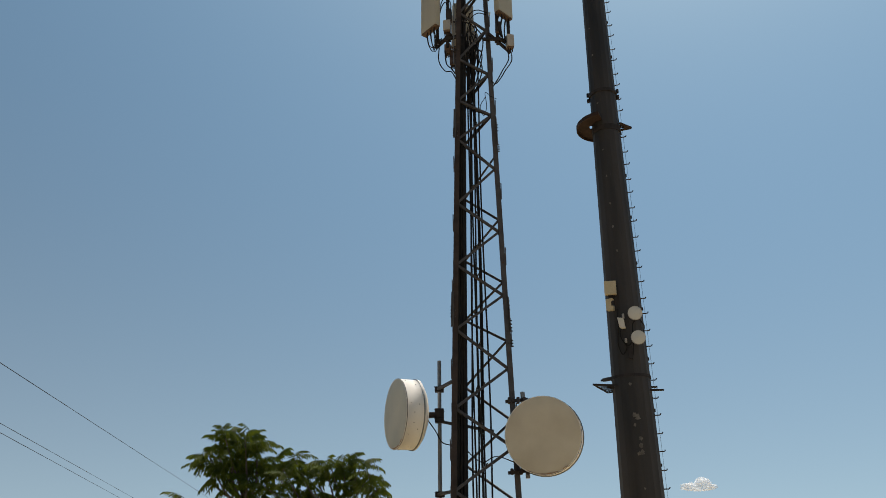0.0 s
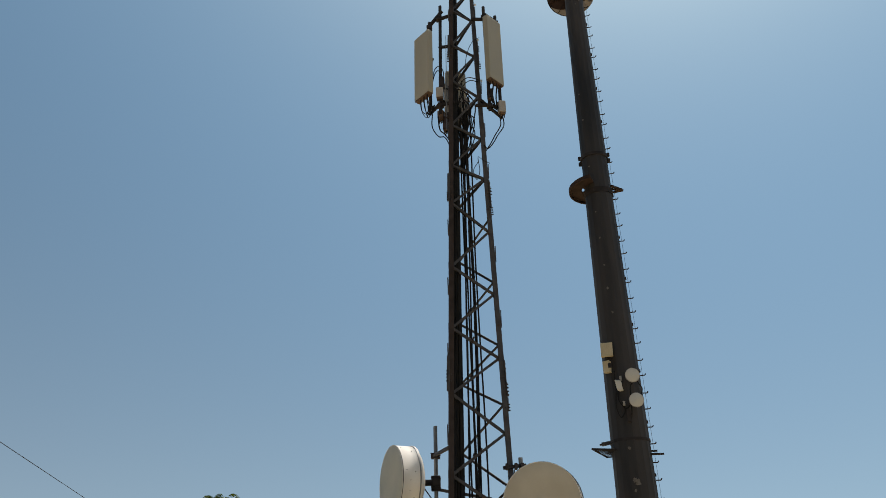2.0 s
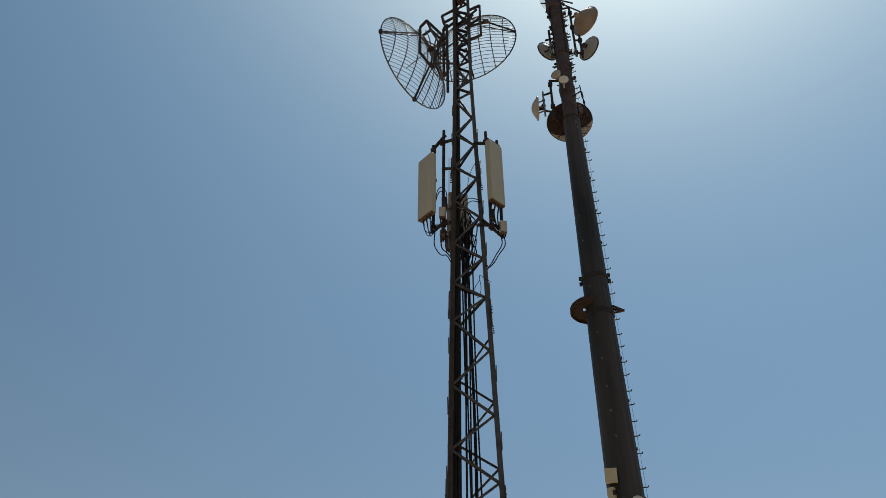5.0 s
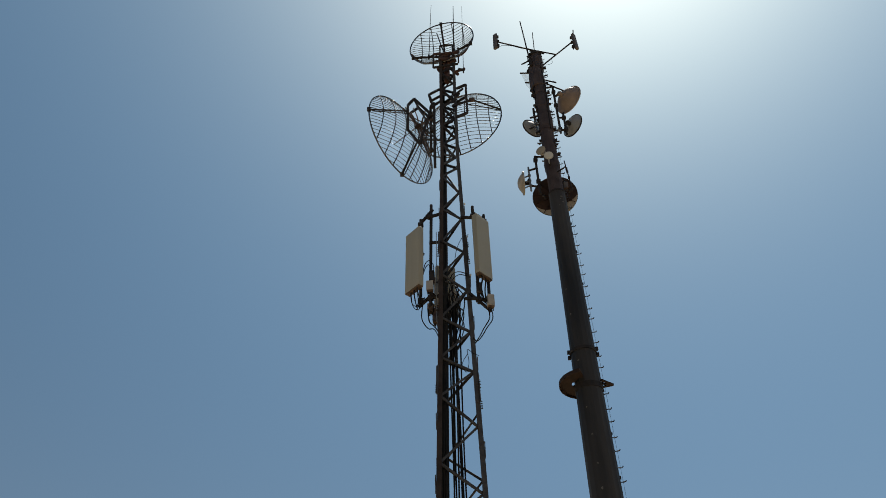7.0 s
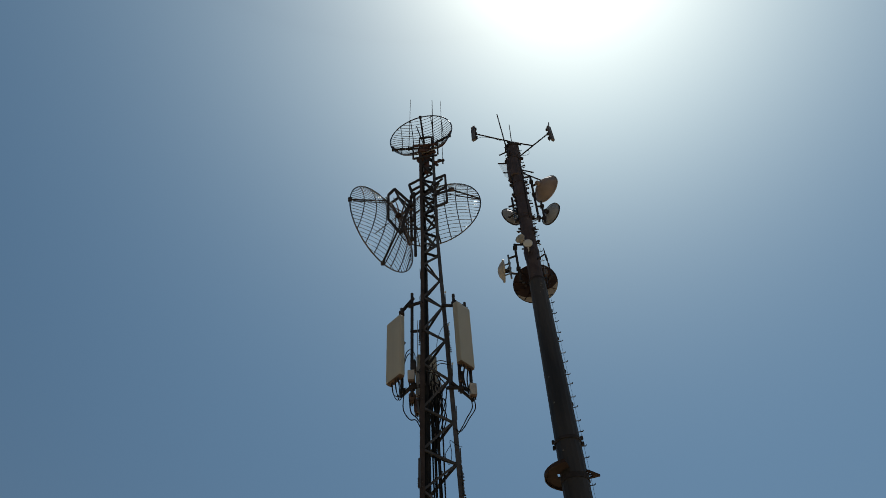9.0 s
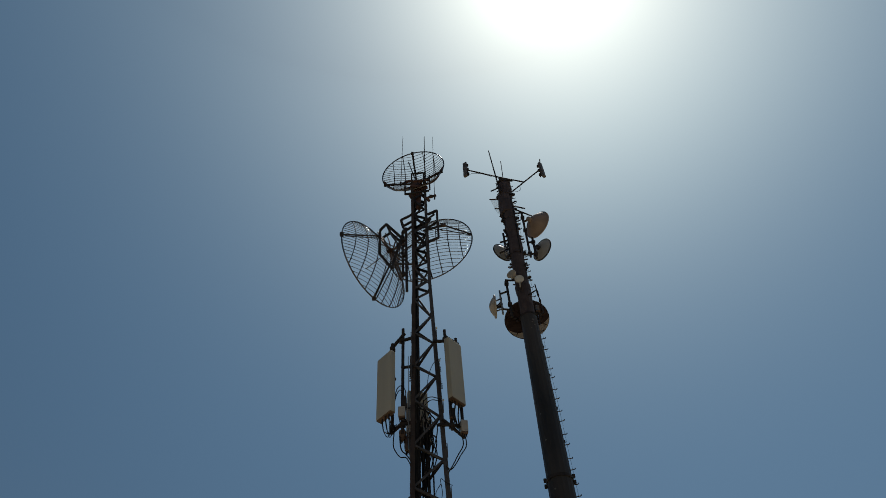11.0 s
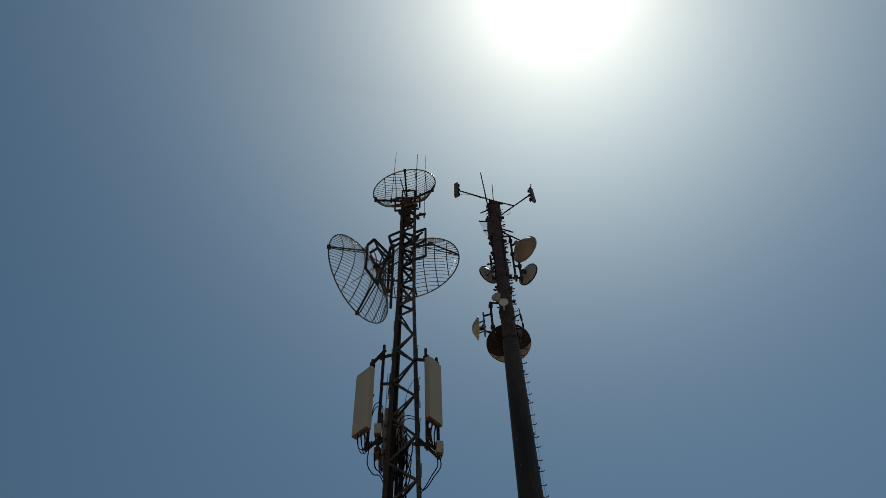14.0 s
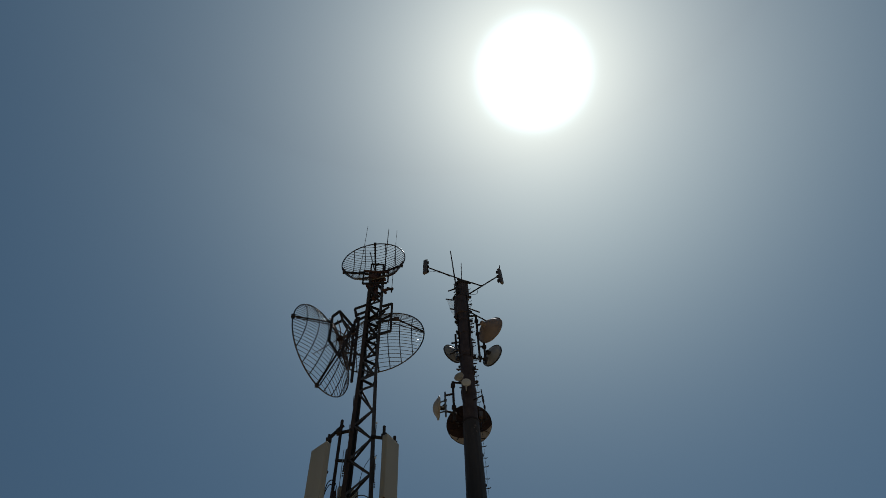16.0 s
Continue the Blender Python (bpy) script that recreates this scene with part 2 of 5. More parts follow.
# ---------------------------------------------------------------- ground
bm = bmesh.new()
n = 40
grid = [[bm.verts.new(((abs(i) ** 2.2 * 0.9 * (1 if i > 0 else -1)), abs(j) ** 2.2 * 0.9 * (1 if j > 0 else -1), 0)) for j in range(-n, n + 1)] for i in range(-n, n + 1)]
for a, b in zip(grid, grid[1:]):
    for k in range(2 * n):
        bm.faces.new((a[k], b[k], b[k + 1], a[k + 1]))
single("ground", bm, SOIL, "dry bare soil with sparse grass", "ground", kind="structure")

# ---------------------------------------------------------------- lattice tower
LEGS = {
    "R": [(0, 0.612, 12.21), (15.0, 0.226, 12.265), (18.9, 0.226, 12.265)],
    "L": [(0, -0.575, 11.70), (15.0, -0.225, 12.09), (18.9, -0.2, 12.1)],
    "B": [(0, -0.415, 12.99), (15.0, -0.15, 12.55), (18.9, -0.14, 12.54)],
}


def leg_at(k, z):
    rows = LEGS[k]
    for (z0, x0, y0), (z1, x1, y1) in zip(rows, rows[1:]):
        if z <= z1 or (z1, x1, y1) == rows[-1]:
            t = (z - z0) / (z1 - z0)
            return Vector((x0 + (x1 - x0) * t, y0 + (y1 - y0) * t, z))


tower = base("lattice_tower", (0, 12.3, 0), "tall backlit galvanised steel lattice tower of triangular section", "tower")


def leg_outline(k, z):
    p = leg_at(k, z)
    o = [leg_at(j, z) for j in LEGS if j != k]
    d1, d2 = [(q - p).normalized() for q in o]
    w, t = 0.095 if z < 14.9 else 0.08, 0.014
    mid = (d1 + d2).normalized()
    return [p, p + d1 * w, p + d1 * w + (d2 - d1 * d1.dot(d2)).normalized() * t, p + mid * t * 2, p + d2 * w + (d1 - d2 * d1.dot(d2)).normalized() * t, p + d2 * w]


for k in LEGS:
    for z0, z1 in ((0, 5.15), (5.15, 8.7), (8.7, 12.1), (12.1, 15.0), (15.0, 18.9)):
        bm = bmesh.new()
        a = [bm.verts.new(v) for v in leg_outline(k, z0 + 0.002)]
        b = [bm.verts.new(v) for v in leg_outline(k, z1 - 0.002)]
        for i in range(6):
            bm.faces.new((a[i], a[(i + 1) % 6], b[(i + 1) % 6], b[i]))
        bm.faces.new(a[::-1])
        bm.faces.new(b)
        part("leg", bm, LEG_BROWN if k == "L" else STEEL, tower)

FRONT = [0.55, 1.1, 1.72, 2.3, 2.97, 3.54, 4.23, 4.82, 5.49, 5.95, 6.66, 7.1, 7.9, 8.39, 9.03, 9.22, 9.94, 10.15, 10.96, 11.25, 12.0, 12.17, 12.97, 13.14, 13.8, 14.2, 14.62]


def brace(k1, z1, k2, z2, w=0.043, inset=0.02):
    p, q = leg_at(k1, z1), leg_at(k2, z2)
    third = [leg_at(j, (z1 + z2) / 2) for j in LEGS if j not in (k1, k2)][0]
    inward = (third - (p + q) / 2)
    run = Vector((q.x - p.x, q.y - p.y, 0)).normalized() * min(0.07, (q - p).length * 0.15)
    p, q = p + run, q - run
    d = (q - p).normalized()
    bm = bmesh.new()
    angle_bar(bm, p + d * 0.01 + inward.normalized() * inset, q - d * 0.01 + inward.normalized() * inset, w, 0.007, inward)
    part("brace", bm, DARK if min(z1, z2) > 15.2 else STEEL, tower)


for i, (za, zb) in enumerate(zip(FRONT, FRONT[1:])):
    brace("L" if i % 2 else "R", za, "R" if i % 2 else "L", zb)
BACK_R = [0.9, 2.15, 3.39, 4.7, 5.73, 6.9, 8.155]
for za, zb in zip(BACK_R, BACK_R[1:]):
    zm = (za + zb) / 2
    brace("R", za, "B", zm)
    brace("B", zm, "R", zb)
    brace("L", za + 0.12, "B", zm + 0.12)
    brace("B", zm + 0.12, "L", zb + 0.12)
# higher up the three faces share their levels
for i, (za, zb) in enumerate(zip(FRONT[12:], FRONT[13:])):
    a, b = (za, 1.6 + (zb - 1.6) * 1.036) if i % 2 == 0 else (zb, 1.6 + (za - 1.6) * 1.036)
    brace("R", a, "B", b, 0.045)
    brace("L", za, "B", zb, 0.045)
z, flip = 14.62, True
while z < 18.5:
    for a, b in (("L", "R"), ("R", "B"), ("B", "L")):
        brace(a if flip else b, z, b if flip else a, z + 0.36, 0.055)
    z, flip = z + 0.36, not flip
for z in (15.0, 16.4, 17.3, 18.1, 18.85):
    for a, b in (("L", "R"), ("R", "B"), ("B", "L")):
        brace(a, z, b, z, 0.06, 0.03)

# ---------------------------------------------------------------- monopole
POLE_AT = Vector((14 * math.sin(radians(11.087)), 14 * math.cos(radians(11.087)), 0))
pole = base("steel_monopole", POLE_AT, "tall dark tapered steel monopole with step bolts and mounted antennas", "mast")


def pole_radius(z):
    return (0.805 - 0.0255 * z) / 2 if z < 15.1 else 0.19 - 0.0012 * (z - 15.1)


def pole_section(z0, z1, r0, r1, n=12):
    bm = bmesh.new()
    spin(bm, POLE_AT, (0, 0, 1), [(z0, r0), (z1, r1)], n, (0, 1, 0), (True, True))
    return bm


for z0, z1 in ((0, 6.3), (6.3, 11.0), (11.0, 15.1), (15.1, 21.0)):
    part("shaft", pole_section(z0, z1, pole_radius(z0), pole_radius(z1 - 0.001), 16), POLE_TOP if z0 > 15 else POLE, pole)


def grid_dish(at, az, r, depth, label, bars=30, ribs=6, side=1):
    """An open parabolic antenna of level bars on curved upright ribs, looking along the compass angle az."""
    d = base("grid_dish_antenna", at, label, "antenna", "grid dish antennas")
    n = Vector((math.sin(radians(az)), math.cos(radians(az)), 0))
    h = Vector((math.cos(radians(az)), -math.sin(radians(az)), 0))
    up = Vector((0, 0, 1))
    at = Vector(at)

    def spot(u, v):
        return at + h * u + up * v - n * depth * (1 - (u * u + v * v) / (r * r))

    bm = bmesh.new()
    pipe_along(bm, [at + (h * math.cos(a) + up * math.sin(a)) * r for a in (2 * math.pi * k / 72 for k in range(73))], 0.018, 6)
    rim = part("rim", bm, WIRE, d)
    for i in range(1, bars):
        v = -r + 2 * r * i / bars
        w = math.sqrt(max(r * r - v * v, 0))
        bm = bmesh.new()
        pipe_along(bm, [spot(-w + 2 * w * k / 14, v) for k in range(15)], 0.0078, 6)
        part("grid_bar", bm, WIRE, d, "", True)
    for i in range(1, ribs + 1):
        u = -r + 2 * r * i / (ribs + 1)
        w = math.sqrt(max(r * r - u * u, 0))
        bm = bmesh.new()
        pipe_along(bm, [spot(u, -w + 2 * w * k / 14) - n * 0.012 for k in range(15)], 0.013, 5)
        part("rib", bm, WIRE, d)
    return d, spot, n, h, up, rim


def drum_dish(at, az, r, length, label, cloth):
    """A shrouded dish: cloth radome in front, painted drum, domed back and hub."""
    d = base("drum_dish_antenna", at, label, "antenna", "drum dish antennas")
    n = Vector((math.sin(radians(az)), math.cos(radians(az)), 0))
    bm = bmesh.new()
    spin(bm, at, n, [(0.012, 0.001), (0.012, r * 0.6), (0.008, r * 0.93), (0.0, r * 0.985)], 56)
    part("radome", bm, cloth, d, "plain cloth radome", True)
    bm = bmesh.new()
    spin(bm, at, n, [(-0.002, r * 0.983), (0.004, r), (-0.03, r * 1.004), (-0.032, r * 0.995), (-length, r * 0.995), (-length - 0.005, r * 1.012), (-length - 0.03, r * 1.012)], 56)
    shroud = part("shroud", bm, DRUM, d, "white painted drum with rust stains", True)
    bm = bmesh.new()
    spin(bm, at, n, [(-length - 0.028, r * 1.008), (-length - 0.09, r * 0.86), (-length - 0.15, r * 0.62), (-length - 0.19, r * 0.3), (-length - 0.2, 0.001)], 56)
    part("back_shell", bm, DRUM, d, "", True)
    bm = bmesh.new()
    spin(bm, at, n, [(-0.004, r * 1.0), (-0.005, r * 1.006), (-0.012, r * 1.006), (-0.013, r * 1.0)], 56)
    part("edge_band", bm, DARK, d, "dark edge band")
    bm = bmesh.new()
    spin(bm, at, n, [(-length + 0.012, r * 0.99), (-length + 0.011, r * 1.015), (-length - 0.004, r * 1.02), (-length - 0.005, r * 1.0)], 56)
    part("rear_band", bm, GALV, d, "grey clamping band")
    # rust that has run out of the seam at the foot of the front
    side = Vector((n.y, -n.x, 0))
    for a0, a1, w in ((-112, -78, 0.02), (-76, -62, 0.013), (-128, -118, 0.012)):
        bm = bmesh.new()
        rows = []
        for k in range(9):
            a = radians(a0 + (a1 - a0) * k / 8)
            e = side * math.cos(a) + Vector((0, 0, math.sin(a)))
            t = w * (0.35 + 0.65 * math.sin(math.pi * k / 8)) * (0.8 + 0.2 * math.sin(k * 2.3))
            rows.append([bm.verts.new(Vector(at) + e * (r * 0.985) + n * 0.006), bm.verts.new(Vector(at) + e * (r * 0.985 - t) + n * 0.0135)])
        for p_, q_ in zip(rows, rows[1:]):
            bm.faces.new((p_[0], q_[0], q_[1], p_[1]))
        part("rust_stain", bm, STAIN, d, "brown rust stain")
    return d, n, shroud


def panel_antenna(corner, direction, width, bottom, top, depth, label, tilt=0.0):
    """A long flat sector panel; direction is the compass angle it looks along."""
    c = Vector(corner)
    d = base("panel_antenna", (c.x, c.y, bottom), label, "antenna", "sector panels")
    m = facing((c.x, c.y, (bottom + top) / 2), direction, tilt)
    bm = bmesh.new()
    block(bm, m, width, depth, top - bottom, 0.02)
    part("cover", bm, PANEL, d)
    bm = bmesh.new()
    block(bm, m @ Matrix.Translation((0, 0, -(top - bottom) / 2 - 0.012)), width * 0.95, depth * 0.9, 0.03, 0.006)
    cap = part("end_cap", bm, PANEL_END, d, "brown stained end cap")
    return d, m, cap




def share(name, mesh, m, parent):
    """Another object on the same mesh, at the pose m, as a part of the thing."""
    ob = new(name, mesh)
    ob.parent = parent
    if parent.parent is None:
        ob.matrix_parent_inverse = parent.matrix_basis.inverted()
    ob.matrix_basis = m
    return ob


def mesh_of(name, bm, mat):
    me = bpy.data.meshes.new(name)
    bmesh.ops.recalc_face_normals(bm, faces=bm.faces)
    bm.to_mesh(me)
    bm.free()
    me.materials.append(mat)
    return me


def bars(name, parent, rows, w, h, mat, label=""):
    """Straight flat bars, each a part of its own."""
    for p, q in rows:
        bm = bmesh.new()
        beam(bm, p, q, w, h)
        part(name, bm, mat, parent, label)


def pipes(name, parent, rows, r, mat, label="", n=12):
    for p, q in rows:
        bm = bmesh.new()
        tube(bm, p, q, r, n)
        part(name, bm, mat, parent, label)


# bolts and gussets on the tower legs
bm = bmesh.new()
tube(bm, (0, 0, -0.012), (0, 0, 0.016), 0.013, 6)
BOLT = mesh_of("bolt", bm, STEEL)


def outward(k, z):
    o = [leg_at(j, z) for j in LEGS if j != k]
    return (leg_at(k, z) - (o[0] + o[1]) / 2).normalized()


for k, side in (("L", -1), ("R", 1), ("B", 0)):
    for zc in (5.15, 8.7, 12.1):
        for dz in (-0.24, -0.16, -0.08, 0.08, 0.16, 0.24):
            p = leg_at(k, zc + dz)
            d = Vector((side, -0.25, 0)).normalized() if side else Vector((0, 1, 0))
            m = Matrix.Translation(p + d * 0.004) @ d.to_track_quat("Z", "Y").to_matrix().to_4x4()
            share("bolt", BOLT, m, tower)
        bm = bmesh.new()
        d = outward(k, zc)
        beam(bm, leg_at(k, zc - 0.3) + d * 0.006, leg_at(k, zc + 0.3) + d * 0.006, 0.05, 0.014, d)
        part("splice_plate", bm, STEEL, tower)
for k, zs in (("L", (2.9, 4.15, 5.5, 6.7, 7.85, 9.95, 10.9, 12.95, 13.85)), ("R", (3.5, 4.75, 6.2, 7.45, 9.2, 10.15, 11.2, 13.2))):
    for zc in zs:
        bm = bmesh.new()
        side = Vector((-1 if k == "L" else 1, 0.1, 0)).normalized()
        p = leg_at(k, zc)
        beam(bm, p + side * 0.008 - Vector((0, 0, 0.16)), p + side * 0.01 + Vector((0, 0, 0.16)), 0.012, 0.017, side)
        part("gusset_plate", bm, STEEL, tower)

# small wall of flat plates where the braces meet the legs
for i, z in enumerate(FRONT[2:]):
    k, o = ("R", "L") if i % 2 == 0 else ("L", "R")
    p, q = leg_at(k, z), leg_at(o, z)
    d = (q - p).normalized()
    bm = bmesh.new()
    inward = (leg_at("B", z) - (p + q) / 2).normalized()
    beam(bm, p + d * 0.05 - Vector((0, 0, 0.07)) + inward * 0.018, p + d * 0.05 + Vector((0, 0, 0.07)) + inward * 0.018, 0.09, 0.006, inward)
    part("gusset_plate", bm, STEEL, tower)

# bolt heads that stand out from the leg splices
bm = bmesh.new()
tube(bm, (0, 0, -0.01), (0, 0, 0.024), 0.014, 6)
LONG_BOLT = mesh_of("bolt", bm, DARK)
for k, side, rows in (("L", -1, ((11.94, 11.7), (8.58, 8.44), (5.19, 5.02), (10.4, 10.3))), ("R", 1, ((12.25, 12.14), (11.79, 11.68), (8.82, 8.69), (8.4, 8.26), (5.04, 4.86), (4.7, 4.6)))):
    for za, zb in rows:
        count = max(3, round((za - zb) / 0.055) + 1)
        for i in range(count):
            z = za + (zb - za) * i / (count - 1)
            d = Vector((side, -0.1, 0)).normalized()
            share("bolt", LONG_BOLT, Matrix.Translation(leg_at(k, z) + d * 0.012) @ d.to_track_quat("Z", "Y").to_matrix().to_4x4(), tower)
            if i % 2:
                d = Vector((side * 0.35, -1, 0)).normalized()
                inner = (leg_at("R" if k == "L" else "L", z) - leg_at(k, z)).normalized()
                share("bolt", BOLT, Matrix.Translation(leg_at(k, z) + inner * 0.05 + d * 0.008) @ d.to_track_quat("Z", "Y").to_matrix().to_4x4() @ Matrix.Scale(0.7, 4), tower)
# cable hangers clipped on the front braces
for i, (za, zb) in enumerate(zip(FRONT[2:16], FRONT[3:17])):
    p, q = (leg_at("L", za), leg_at("R", zb)) if (i + 2) % 2 else (leg_at("R", za), leg_at("L", zb))
    for t in (0.4, 0.52) if (i + 2) % 2 else (0.55,):
        c = p.lerp(q, t) + Vector((0, -0.01, 0.035))
        bm = bmesh.new()
        beam(bm, c - Vector((0.012, 0, 0.02)), c + Vector((0.012, 0, 0.035)), 0.022, 0.03)
        part("hanger_clip", bm, DARK, tower)
# small white clips on the leg
bm = bmesh.new()
block(bm, Matrix.Identity(4), 0.035, 0.03, 0.045, 0.008)
WHITE_CLIP = mesh_of("leg_clip", bm, WHITE_DISH)
for z in (12.42, 11.35, 13.4):
    share("leg_clip", WHITE_CLIP, Matrix.Translation(leg_at("R", z) + Vector((0.02, -0.02, 0))), tower)

# ---------------------------------------------------------------- cables up the tower
rng = random.Random(5)


def in_tower(s, b, z):
    """A place inside the tower: s from the L leg to the R leg, b towards the B leg."""
    l, r, k = leg_at("L", z), leg_at("R", z), leg_at("B", z)
    return l + (r - l) * s + (k - l) * b


ladder = base("cable_ladder", in_tower(0.1, 0.3, 0.0), "dark steel cable ladder inside the tower", "cable ladder")
for b in (0.22, 0.62):
    bm = bmesh.new()
    pipe_along(bm, [in_tower(0.06, b, z) for z in (0.0, 4, 8, 12, 14.9)], 0.02, 4)
    part("rail", bm, DARK, ladder)
for i in range(36):
    z = 0.3 + i * 0.4
    bm = bmesh.new()
    beam(bm, in_tower(0.06, 0.22, z), in_tower(0.06, 0.62, z), 0.025, 0.02)
    part("rung", bm, DARK, ladder)

for i in range(20):
    tight = i < 13
    s = 0.085 + 0.0088 * i if tight else (0.28, 0.34, 0.40, 0.46, 0.53, 0.31, 0.43)[i - 13]
    b = 0.12 + 0.05 * (i % 5) if tight else 0.25 + 0.07 * (i % 3)
    top = (10.6, 10.9, 11.2, 10.4, 15.6, 16.1, 10.8, 11.0, 10.5, 15.4, 10.7, 11.1, 10.3)[i] if tight else (10.9, 10.5, 10.7, 10.3, 10.9, 10.2, 10.6)[i - 13]
    pts, z = [], 0.0
    while z < top:
        pts.append(in_tower(s + (0.0 if tight else 0.018 * math.sin(z * 0.9 + i * 2.1)), b + rng.uniform(-0.01, 0.01), z))
        z += 0.8
    pts.append(in_tower(s, b, top))
    bm = bmesh.new()
    pipe_along(bm, curve_points(pts, 3), 0.02 if tight else 0.0145, 6)
    single("feeder_cable", bm, CABLE, "black feeder cable running up inside the lattice tower", "cable", "tower cables")


def loose_cable(ctrl, r=0.0095, label="loose black jumper cable looping below the panel antennas"):
    bm = bmesh.new()
    pipe_along(bm, curve_points(ctrl, 8), r, 6)
    return single("jumper_cable", bm, CABLE, label, "cable", "jumper cables")


# ---------------------------------------------------------------- grid dishes and their mounts
d, spot, n, h, up, rim = grid_dish((-1.2, 12.6, 16.095), -54.4, 1.24, 0.42, "large open grid parabolic antenna on the tower", 26, 7)
hub = Vector((-0.78, 12.28, 16.2))
bm = bmesh.new()
tube(bm, hub, Vector((-1.2, 12.6, 16.095)) + n * 0.25, 0.012, 8)
part("feed_boom", bm, WIRE, d)
for ang, joint in ((180, (-1.04, 12.2, 16.72)), (272, (-0.74, 12.25, 15.75)), (35, (-0.6, 12.35, 16.6))):
    c = Vector((-1.2, 12.6, 16.095))
    rim_p = c + (h * math.cos(radians(ang)) + up * math.sin(radians(ang))) * 1.235
    bm = bmesh.new()
    tube(bm, rim_p, joint, 0.022, 8)
    part("back_strut", bm, DARK, d)
    bm = bmesh.new()
    tube(bm, rim_p + (hub - rim_p) * 0.02 + Vector((0.05, 0, -0.05)), Vector(joint) + Vector((0.06, 0, -0.1)), 0.014, 8)
    part("back_strut", bm, DARK, d)
    bm = bmesh.new()
    block(bm, Matrix.Translation(rim_p), 0.1, 0.08, 0.1, 0.015)
    part("clamp", bm, DARK, rim)
for a, b, r in (((-0.78, 12.28, 16.2), (-1.1, 12.3, 17.0), 0.02), ((-0.74, 12.26, 16.2), (-1.03, 12.24, 16.66), 0.022), ((-0.72, 12.28, 16.14), (-0.57, 12.25, 16.86), 0.02), ((-0.78, 12.3, 16.1), (-0.5, 12.4, 15.2), 0.02), ((-0.7, 12.3, 16.1), (-0.44, 12.45, 15.3), 0.017), ((-0.72, 12.25, 16.2), (-0.36, 12.2, 16.4), 0.022), ((-0.76, 12.3, 16.3), (-0.53, 12.3, 15.87), 0.026), ((-0.95, 12.3, 16.75), (-0.6, 12.3, 15.75), 0.018)):
    bm = bmesh.new()
    tube(bm, a, b, r, 8)
    part("back_strut", bm, STRUT, d, "rust-spotted strut")

for k, (a, b) in enumerate((((-0.78, 12.3, 16.2), (-1.06, 12.28, 16.5)), ((-0.76, 12.3, 16.22), (-0.9, 12.3, 16.95)), ((-0.74, 12.3, 16.15), (-0.62, 12.35, 15.6)), ((-0.74, 12.3, 16.2), (-0.5, 12.3, 16.55)), ((-0.7, 12.3, 16.05), (-0.42, 12.3, 15.75)), ((-0.9, 12.32, 16.6), (-0.55, 12.3, 16.3)))):
    bm = bmesh.new()
    mid = Vector(a).lerp(Vector(b), 0.5) + Vector((0.03, -0.02, 0.04 - 0.02 * k))
    pipe_along(bm, curve_points([a, mid, b], 5), 0.015, 6)
    part("back_strut", bm, STRUT, d, "rust-spotted strut")

mount = base("dish_mount", (-0.3, 12.2, 15.3), "rusty steel frame holding a grid dish off the tower", "bracket", "dish mounts")
LF = [Vector(p) for p in ((-1.03, 12.2, 16.96), (-0.87, 12.2, 17.2), (-0.48, 12.2, 16.62), (-0.72, 12.2, 15.45), (-1.02, 12.2, 15.99))]
bars("frame_bar", mount, list(zip(LF, LF[1:] + LF[:1])), 0.06, 0.05, DARK)
bars("frame_bar", mount, [(LF[0] + Vector((0, 0.3, 0)), LF[1] + Vector((0.1, 0.3, 0.02))), (LF[1] + Vector((0.1, 0.3, 0)), LF[2] + Vector((0.1, 0.3, 0))), (LF[0], LF[0] + Vector((0, 0.3, 0))), (LF[1], LF[1] + Vector((0.1, 0.3, 0)))], 0.05, 0.05, DARK)
bars("arm", mount, [((-0.66, 12.2, 15.62), (-0.2, 12.15, 15.5)), ((-0.75, 12.25, 16.25), (-0.3, 12.2, 15.6)), ((-0.8, 12.2, 16.9), (-0.36, 12.2, 15.9))], 0.036, 0.036, STEEL)
pipes("upright", mount, [((-0.36, 12.2, 14.6), (-0.36, 12.2, 17.0)), ((-0.45, 12.25, 15.2), (-0.45, 12.25, 16.9))], 0.035, DARK)
for z in (15.2, 15.9, 16.5, 16.85):
    bm = bmesh.new()
    block(bm, Matrix.Translation((-0.4, 12.2, z)), 0.13, 0.09, 0.07, 0.012)
    part("clamp", bm, DARK, mount)
bm = bmesh.new()
spin(bm, hub, n, [(-0.1, 0.03), (-0.08, 0.055), (0.03, 0.06), (0.07, 0.035)], 20, cap=(True, True))
part("hub_plate", bm, RUST, mount)

d, spot, n, h, up, rim = grid_dish((0.275, 12.9, 16.94), 20.2, 1.165, 0.4, "large open grid parabolic antenna on the tower", 24, 7)
c = Vector((0.275, 12.9, 16.94))
tip = c + h * 1.16 * math.cos(radians(4)) + up * 1.16 * math.sin(radians(4))
knee = Vector((0.62, 12.3, 17.2))
for a, b, r in ((tip, knee, 0.022), (tip + up * -0.04, spot(0.35, 0.3), 0.014), (c - h * 1.15 + up * 0.1, Vector((0.1, 12.5, 17.0)), 0.022), (c - up * 1.16, Vector((0.1, 12.45, 16.4)), 0.02)):
    bm = bmesh.new()
    tube(bm, a, b, r, 8)
    part("back_strut", bm, DARK, d)
bm = bmesh.new()
block(bm, Matrix.Translation(knee), 0.15, 0.08, 0.08, 0.012)
part("clamp", bm, STRUT, d)
mount = base("dish_mount", (0.22, 12.2, 16.2), "dark steel frame holding a grid dish off the tower", "bracket", "dish mounts")
